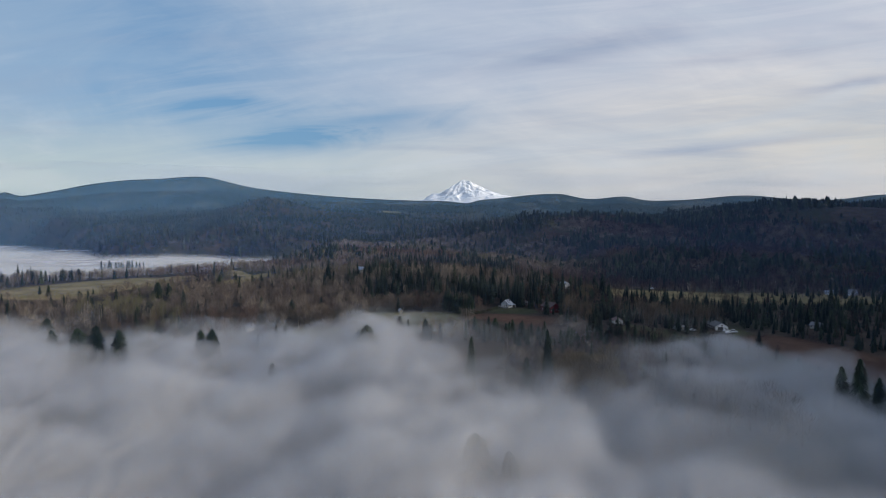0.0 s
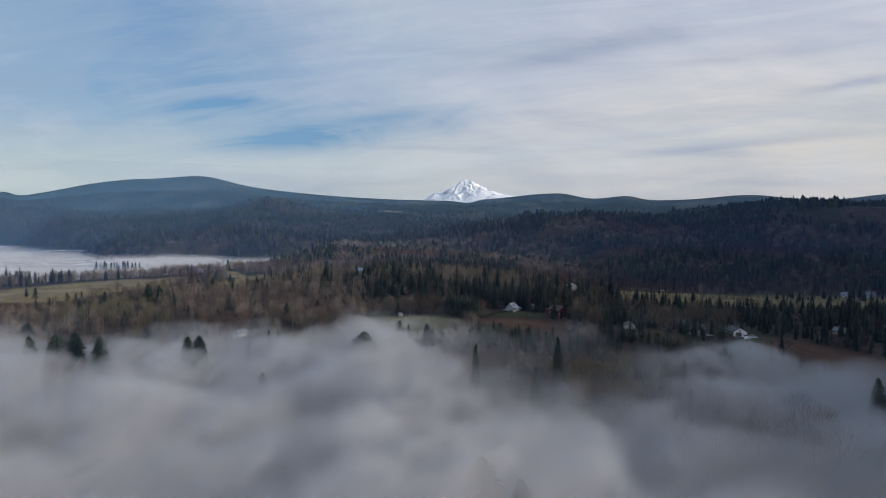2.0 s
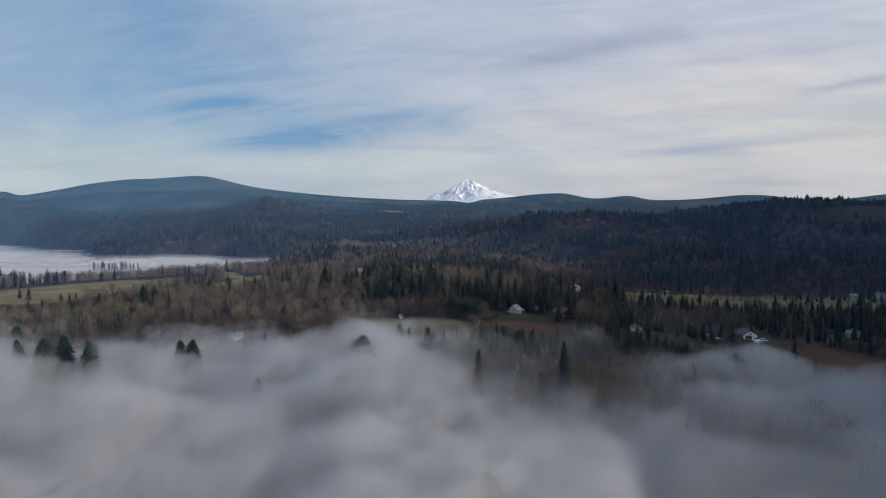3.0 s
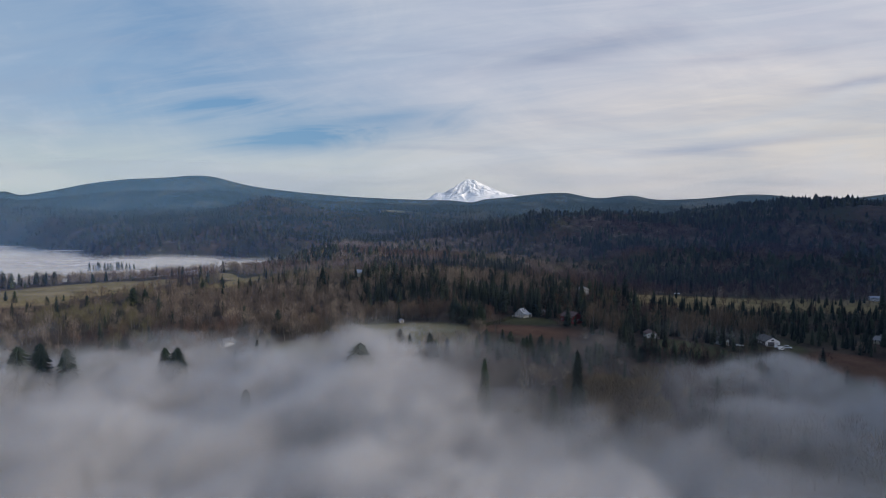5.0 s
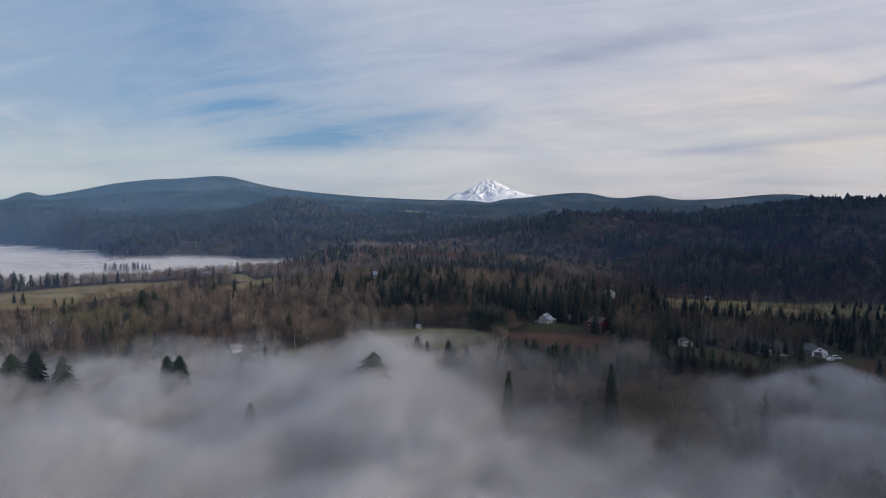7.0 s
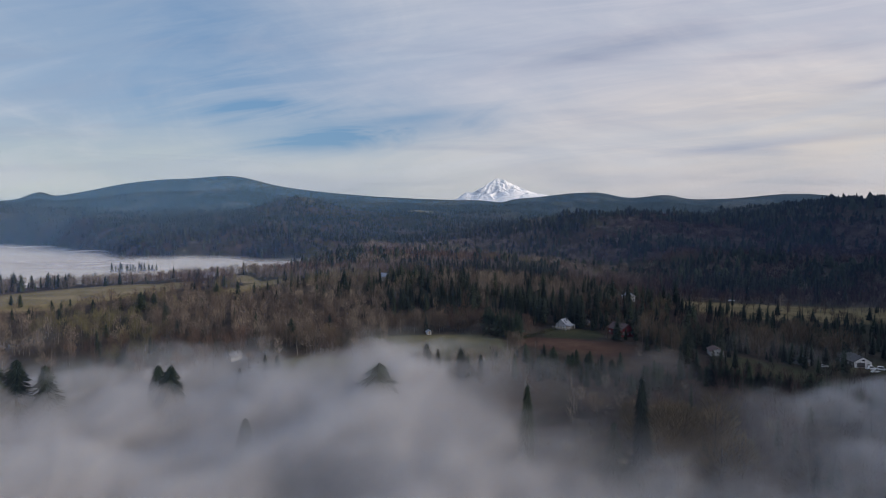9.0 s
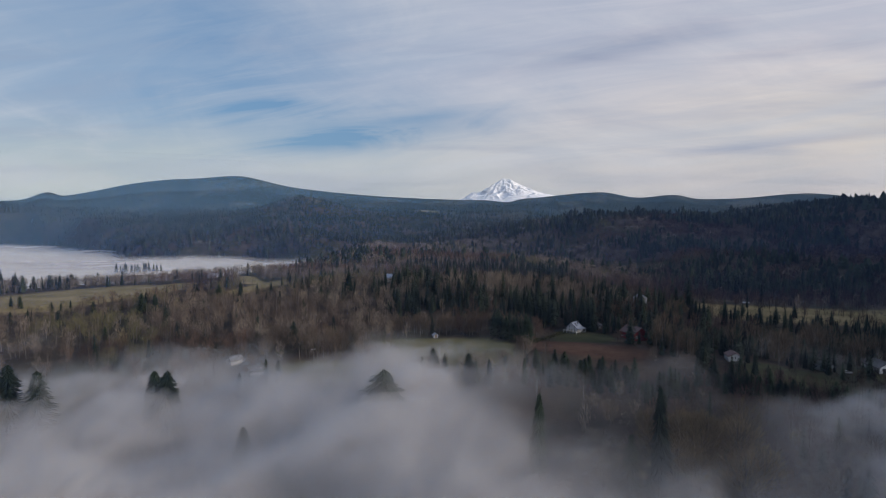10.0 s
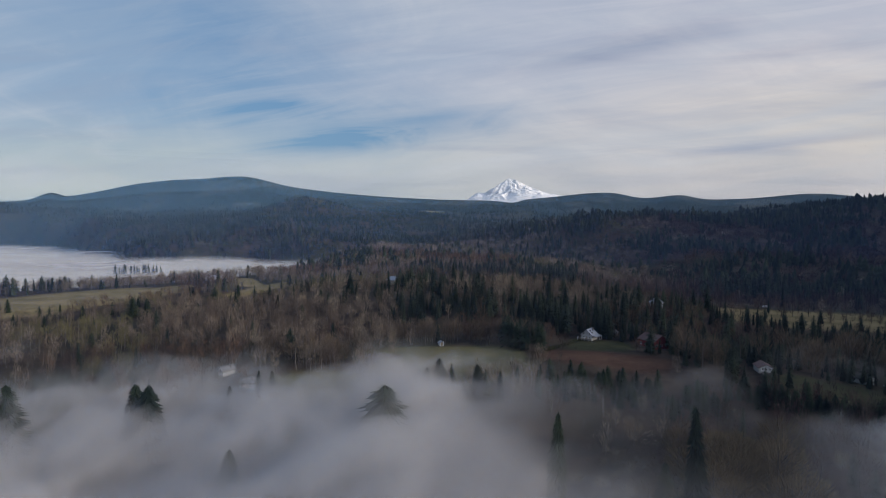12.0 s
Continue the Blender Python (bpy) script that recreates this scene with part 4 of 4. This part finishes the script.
def gable_house(name, x, y, z, turn, w, d, wall, peak, wall_mat, roof_mat, label, category="house", rows=2, over=0.6, chimney=True, door=True, per_side=3, frame_mat=None):
    house = thing(name, x, y, z, turn, label, category)
    part("walls", (gable_shell(w, d, wall, peak), wall_mat), house)
    frame_mat = frame_mat or M_PAINT
    rise = (peak - wall) / (w / 2)
    for s in (-1, 1):
        e = w / 2 + over
        low = wall - over * rise + 0.08
        part("roof", (slab([(0, -d / 2 - over, peak + 0.08), (s * e, -d / 2 - over, low), (s * e, d / 2 + over, low), (0, d / 2 + over, peak + 0.08)][::s], 0.24), roof_mat), house)
    part("ridge_cap", (box(-0.22, 0.22, -d / 2 - over, d / 2 + over, peak + 0.02, peak + 0.16), roof_mat), house)
    for r in range(rows):
        zz = 1.5 + 2.6 * r
        if zz < wall + 0.3:
            for k in range(per_side):
                yy = -d / 2 + d * (k + 0.5) / per_side
                window_on(house, -w / 2, yy, zz, 1.2, 1.3, "l", frame_mat)
                window_on(house, w / 2, yy, zz, 1.2, 1.3, "r", frame_mat)
        n = max(2, int(w / 3))
        for k in range(n):
            xx = -w / 2 + w * (k + 0.5) / n
            if zz + 0.9 < wall + (w / 2 - abs(xx)) * rise:
                window_on(house, xx, -d / 2, zz, 1.2, 1.4, "f", frame_mat)
    if door:
        ob = part("door", (box(-0.5, 0.5, -d / 2 - 0.06, -d / 2 + 0.02, 0, 2.05), M_WOOD), house)
        part("handle", (box(0.32, 0.40, -d / 2 - 0.13, -d / 2 - 0.06, 0.98, 1.06), M_CAR_DARK), ob)
    if chimney:
        part("chimney", (box(w * 0.16, w * 0.16 + 0.8, d * 0.18, d * 0.18 + 0.8, wall, peak + 0.9, 0.04), M_GREY_ROOF), house)
    return house


def wheel_mesh():
    bm = bmesh.new()
    bmesh.ops.create_cone(bm, cap_ends=True, segments=14, radius1=0.36, radius2=0.36, depth=0.24, matrix=Matrix.Rotation(math.pi / 2, 4, "Y"))
    bmesh.ops.bevel(bm, geom=[e for e in bm.edges if abs(e.verts[0].co.x - e.verts[1].co.x) < 0.01], offset=0.05, segments=1, affect="EDGES")
    return bm


def car(x, y, turn, mat, label, length=4.6, cab=(0.25, 0.85), high=1.5):
    """A parked vehicle: body, cabin windows, wheels."""
    ob = thing("car", x, y, float(land(x, y)) + 0.02, turn, label, "car", "parked vehicles")
    body = box(-0.9, 0.9, 0, length, 0.35, 0.95, 0.12)
    part("body", (body, mat), ob)
    c0, c1 = length * cab[0], length * cab[1]
    roof = slab([(-0.72, c0 + 0.35, high), (0.72, c0 + 0.35, high), (0.72, c1 - 0.35, high), (-0.72, c1 - 0.35, high)], high - 0.93)
    for v in roof.verts:
        if v.co.z < 1.0:
            v.co.x *= 1.18
            v.co.y += -0.35 if v.co.y < (c0 + c1) / 2 else 0.35
    part("cabin", (roof, mat), ob)
    part("windscreen", (slab([(-0.66, c0 + 0.30, high - 0.06), (0.66, c0 + 0.30, high - 0.06), (0.76, c0 + 0.02, 1.0), (-0.76, c0 + 0.02, 1.0)], 0.03), M_GLASS), ob)
    for s in (-1, 1):
        part("side_window", (box(s * 0.79 - 0.03, s * 0.79 + 0.03, c0 + 0.45, c1 - 0.45, 1.02, high - 0.12), M_GLASS), ob)
        for yy in (0.85, length - 0.85):
            w = part("wheel", (wheel_mesh(), M_RUBBER), ob)
            w.matrix_local = pose(s * 0.82, yy, 0.36)
    return ob


# the white house above the meadow
hz = float(land(36, 514)) + 0.3
home = gable_house("house", 36, 514, hz, -32, 8.2, 8.8, 3.3, 6.9, M_WHITE, M_METAL_ROOF, "white two-storey house with a pale grey metal roof and a porch", rows=3)
home.scale = (0.82, 0.82, 0.82)
part("porch_roof", (slab([(4.5, -4.8, 3.0), (7.6, -4.8, 2.4), (7.6, 4.8, 2.4), (4.5, 4.8, 3.0)], 0.2), M_METAL_ROOF), home)
for k in range(4):
    part("porch_post", (box(7.1, 7.3, -4.6 + 3.0 * k, -4.4 + 3.0 * k, -0.6, 2.4), M_PAINT), home)
part("deck", (box(-5.5, 5.5, -7.8, -4.5, 0.55, 0.75), M_WOOD), home)
for k in range(5):
    part("deck_post", (box(-5.4 + 2.65 * k, -5.2 + 2.65 * k, -7.7, -7.5, -1.2, 1.6), M_PAINT), home)
part("deck_rail", (box(-5.5, 5.5, -7.72, -7.6, 1.55, 1.65), M_PAINT), home)
for k in range(2):
    part("skylight", (slab([(1.0 + 1.3 * k, -2.2, 6.22 - 1.14 * k), (1.9 + 1.3 * k, -2.2, 5.43 - 1.14 * k), (1.9 + 1.3 * k, -0.8, 5.43 - 1.14 * k), (1.0 + 1.3 * k, -0.8, 6.22 - 1.14 * k)], 0.1), M_GLASS), home)
garage = gable_house("garage", 50, 523, float(land(50, 523)) + 0.2, -30, 5, 8, 2.4, 3.8, M_WOOD, M_GREY_ROOF, "low grey-brown garage behind the white house", "garage", rows=1, chimney=False)

# the red barn
barn = gable_house("barn", 70, 503, float(land(70, 503)) + 0.2, 28, 10, 13, 4.0, 7.0, M_RED, M_BROWN_ROOF, "dark red wooden barn with a brown roof under bare trees", "barn", rows=1, chimney=False, door=False)
part("barn_door", (box(-1.8, 1.8, -6.6, -6.48, 0, 3.2), M_RED), barn, "wide sliding red barn door")

# the long house with a glazed gable
lz = float(land(111, 456)) + 1.4
long_house = gable_house("house", 111, 456, lz, -6, 7.6, 11, 2.4, 4.2, M_WHITE, M_BROWN_ROOF, "low white house with grey-brown roof and a row of windows", rows=1, per_side=5, door=False, chimney=False)
long_house.scale = (0.85, 0.85, 0.85)
for k in range(3):
    window_on(long_house, -2.15 + 2.15 * k, -5.5, 1.4, 1.0, 1.4, "f", M_PAINT)
tagged(part("terrace", (box(-3, 5, -10, -6.1, -0.9, -0.2), M_GRAVEL), long_house), "pale concrete terrace")

# the large dark-roofed farm building with parked vehicles
bz = float(land(180, 452)) + 0.2
lodge = gable_house("farm_building", 180, 452, bz, 0, 11, 22, 3.6, 6.6, M_DARK_ROOF, M_DARK_ROOF, "long dark-roofed farm building with a white gable front", "farm building", rows=1, chimney=False, per_side=5, door=False)
front = gable_shell(10.7, 0.3, 3.4, 6.3)
bmesh.ops.translate(front, verts=front.verts, vec=(0, -11.2, 0))
lodge.scale = (0.8, 0.8, 0.8)
part("gable_boards", (front, M_PAINT), lodge, "white painted gable boards")
part("big_door", (box(-3.6, 1.2, -11.46, -11.34, 0, 3.1), M_CAR_DARK), lodge)
part("loft_window", (box(-1.0, 1.0, -11.44, -11.34, 3.9, 5.0), M_GLASS), lodge)
part("side_door", (box(2.6, 4.0, -11.44, -11.34, 0, 2.1), M_CAR_DARK), lodge)
for xx, yy, tt, mat, label, n in ((184, 439, 100, M_PAINT, "white pickup parked by the farm building", 5.2), (188, 436, 60, M_PAINT, "white van parked by the farm building", 5.4),
                                  (182, 433, 110, M_PAINT, "white car parked before the farm building", 4.5), (162, 441, 75, M_PAINT, "white car parked on the lawn", 4.5),
                                  (212, 706, 85, M_PAINT, "white van parked at the far field", 5.4), (384, 668, 80, M_PAINT, "white pickup in the farm yard", 5.2),
                                  (402, 668, 70, M_PAINT, "white van in the farm yard", 5.4), (374, 671, 95, M_CAR_DARK, "dark car in the farm yard", 4.5)):
    car(xx, yy, tt, mat, label, n, high=1.5 if n < 5 else 2.0)
gable_house("shed", 152, 447, float(land(152, 447)) + 0.1, 20, 5, 8, 2.6, 4.0, M_WHITE, M_DARK_ROOF, "small white outbuilding with a dark roof in mist", "shed", rows=1, chimney=False)

# farther houses
gable_house("house", 102, 637, float(land(102, 637)) - 0.5, 25, 7.5, 7.5, 4.6, 6.8, M_WHITE, M_METAL_ROOF, "white house among trees on the wooded hill", rows=2)
gable_house("farm_building", 388, 680, float(land(388, 680)) + 0.2, 78, 5, 8, 2.4, 3.8, M_WHITE, M_METAL_ROOF, "long pale farm building beside the far field", "farm building", rows=1, chimney=False, per_side=5)
gable_house("house", 410, 676, float(land(410, 676)) + 0.2, 40, 6.5, 7, 3.4, 5.6, M_WHITE, M_GREY_ROOF, "white farmhouse beside the far field", rows=1)
gable_house("house", -333, 806, float(land(-333, 806)) + 0.2, -30, 9, 16, 3.0, 5.0, M_WHITE, M_METAL_ROOF, "pale low house on the grassy ridge", rows=1, per_side=4)
gable_house("house", -112, 700, float(land(-112, 700)) + 1, 40, 9, 14, 3.4, 5.8, M_TAN, M_METAL_ROOF, "pale-roofed house among the hillside trees", rows=1)
gable_house("house", -152, 443, float(land(-152, 443)) + 0.3, -40, 4.6, 6.5, 2.4, 3.8, M_WHITE, M_GREY_ROOF, "white house half veiled by the fog", rows=1, per_side=4)
gable_house("house", -134, 428, float(land(-134, 428)) + 0.3, -78, 4.6, 6.5, 2.4, 3.8, M_WHITE, M_GREY_ROOF, "white house with dark windows above the fog", rows=1, per_side=4)
gable_house("shed", -49, 495, float(land(-49, 495)) + 0.2, 20, 2.4, 3.4, 1.7, 2.5, M_WHITE, M_METAL_ROOF, "small white shed standing on the green meadow", "shed", rows=1, chimney=False, per_side=1)
gable_house("house", 250, 452, float(land(250, 452)) + 0.2, 30, 6, 7, 2.6, 4.4, M_TAN, M_GREY_ROOF, "small tan house among bare trees", rows=1)


def utility_pole(x, y, h):
    ob = thing("utility_pole", x, y, float(land(x, y)) - 0.3, 20, "weathered wooden utility pole at the far field", "utility pole", "utility poles")
    v, f = tube([(0, 0, 0), (0, 0, h * 0.5), (0, 0, h)], (0.17, 0.15, 0.12), 8)
    part("pole", mesh_of("pole", v, f, [M_PALE_BARK]), ob)
    part("crossarm", (box(-1.2, 1.2, -0.06, 0.06, h - 0.8, h - 0.62), M_WOOD), ob)
    for k in (-1.05, -0.35, 0.35, 1.05):
        part("insulator", (box(k - 0.05, k + 0.05, -0.05, 0.05, h - 0.62, h - 0.42), M_PAINT), ob)


for x, y, h in ((191, 716, 13), (224, 708, 13), (-108, 441, 9)):
    utility_pole(x, y, h)


def farm_road(start, end, width):
    n = 26
    t = np.linspace(0, 1, n)
    x = start[0] + (end[0] - start[0]) * t + 3 * np.sin(t * 3)
    y = start[1] + (end[1] - start[1]) * t
    side = np.array([-(end[1] - start[1]), end[0] - start[0]]) / math.hypot(end[0] - start[0], end[1] - start[1]) * width / 2
    a, b = np.stack([x + side[0], y + side[1]], -1), np.stack([x - side[0], y - side[1]], -1)
    pts = np.concatenate([np.c_[a, land(a[:, 0], a[:, 1]) + 0.12], np.c_[b, land(b[:, 0], b[:, 1]) + 0.12]])
    ob = new("road", mesh_of("road", pts, sheet(2, n), [M_GRAVEL], smooth=True))
    tagged(ob, "pale gravel farm road", "road", kind="structure")


farm_road((118, 288), (146, 272), 2.6)

# ---- fog ----
# how far the near bank reaches: across the valley, and along it
RIM_X = (-420, -300, -220, -173, -140, -105, -75, -50, -15, 10, 40, 110, 155, 182, 196, 230, 300)
RIM_Y = (400, 395, 398, 436, 446, 428, 436, 448, 452, 448, 430, 420, 452, 446, 350, 290, 250)


def fog_top(x, y):
    """The mean height of the fog's upper face."""
    return 7.0 + 5.0 * ripple(x, y, 110, 35, 2) - 4.0 * step(x, 10, 130) - 4.0 * step(-y, -320, -240) - 4.0 * spot(x, y, -222, 350, 60, 45, 8, 0.9) + 11.0 * spot(x, y, -148, 374, 46, 46, 0, 0.9) - 3.0 * step(y - np.interp(x, RIM_X, RIM_Y), -80, 0)


def fog_body(x, y):
    """1 in the thick of the bank, 0 outside; thin over the brushy slope and to the south."""
    rim = np.interp(x, RIM_X, RIM_Y) + 22 * ripple(x, y, 55, 33, 3)
    full = 1 - step(y, rim - 40, rim + 26)
    full = full * (1 - 0.95 * spot(x, y, 42, 350, 96, 94, -15, 0.75)) * (1 - 0.5 * step(x, -60, 10) * step(y, 280, 350) * (1 - step(x, 90, 140)))
    full = np.maximum(full, 0.75 * spot(x, y, 150, 430, 42, 40, 20, 0.8))
    full = np.maximum(full, 0.55 * spot(x, y, -325, 462, 60, 22, 0, 0.8))
    return full * (1 - 0.4 * step(x, 30, 130) * (1 - step(y, 350, 400))) * (1 - 0.45 * spot(x, y, 118, 285, 55, 48, 0, 0.8)) * (1 - 0.4 * step(ripple(x - 0.5 * y, 0.8 * y, 90, 34, 2), 0.0, 0.5) * step(x, -100, -20))


def fog_bank():
    """Slanting slices through one body of fog, close enough to read as a whole."""
    gap, xs, zs = 8.0, np.arange(-560, 461, 6.0), np.arange(-34, 17, 2.5)
    V, F, L, T = [], [], [], []
    base = 0
    for y0 in np.arange(-40, 560, gap):
        Xf, Zf = np.meshgrid(xs, zs, indexing="ij")
        Yf = y0 + Zf + 13 * np.sin(Xf / 45) + 5 * np.sin(Xf / 19 + 1)
        thick = fog_body(Xf, Yf) * step(Zf - land(Xf, Yf), -1.0, 8.0) * step(Xf, xs[0], xs[0] + 60) * step(-Xf, -xs[-1], 60 - xs[-1]) * step(Zf, -34, -28)
        lift = fog_top(Xf, Yf) - Zf
        quads = sheet(len(xs), len(zs))
        quads = quads[((thick * (lift > -22)).ravel()[quads] > 0.003).any(1)]
        V.append(np.stack([Xf, Yf, Zf], -1).reshape(-1, 3))
        F.append(quads + base)
        L.append(lift.ravel())
        T.append(0.25 * thick.ravel())
        base += Xf.size
    V, F, L, T = np.concatenate(V), np.concatenate(F), np.concatenate(L), np.concatenate(T)
    used, F = np.unique(F, return_inverse=True)
    ob = new("fog_bank", mesh_of("fog_bank", V[used], F.reshape(-1, 4), [M_FOG], {"lift": L[used], "body": T[used]}, smooth=True))
    tagged(ob, "grey billowing morning fog filling the valley below the meadows", "fog", kind="stuff")


fog_bank()


def fog_sheet(name, x_range, y_range, grid, level, body, label, where, mat, soft):
    xs, ys = np.arange(*x_range, grid), np.arange(*y_range, grid)
    Xf, Yf = np.meshgrid(xs, ys, indexing="ij")
    zf = level(Xf, Yf)
    edge = np.minimum.reduce([step(Xf, xs[0], xs[0] + 60), step(-Xf, -xs[-1], -xs[-1] + 60), step(-Yf, -ys[-1], -ys[-1] + 60)])
    thick = body * edge * step(zf - land(Xf, Yf), -1.0, soft) * where(Xf, Yf)
    pts = np.stack([Xf, Yf, zf], -1).reshape(-1, 3)
    ob = new(name, mesh_of(name, pts, sheet(len(xs), len(ys))[:, ::-1], [mat], {"body": thick.ravel()}, smooth=True))
    return tagged(ob, label, "fog", kind="stuff")


def lake_top(x, y):
    return -9 + 6 * ripple(x, y * 1.6, 300, 41, 2)


for depth, body in ((-8, 0.14), (-5, 0.22), (-2, 0.35), (1, 0.55), (5, 0.8), (10, 0.95)):
    fog_sheet("fog_lake", (-2400, -280), (700, 2600), 34, lambda x, y, d=depth: lake_top(x, y) - d, body,
              "white level fog lying in the far river valley", lambda x, y: 1.0, M_LAKE, 16.0)

# wisps that drift off the far fog
fog_sheet("fog_wisps", (-2400, -280), (700, 2600), 24, lambda x, y: lake_top(x, y) + 7 + 5 * ripple(x, y, 140, 43, 2), 0.55,
          "torn wisps of fog above the far river valley", lambda x, y: step(ripple(x, y, 230, 44, 2), 0.0, 0.45), M_WISP, 10.0)
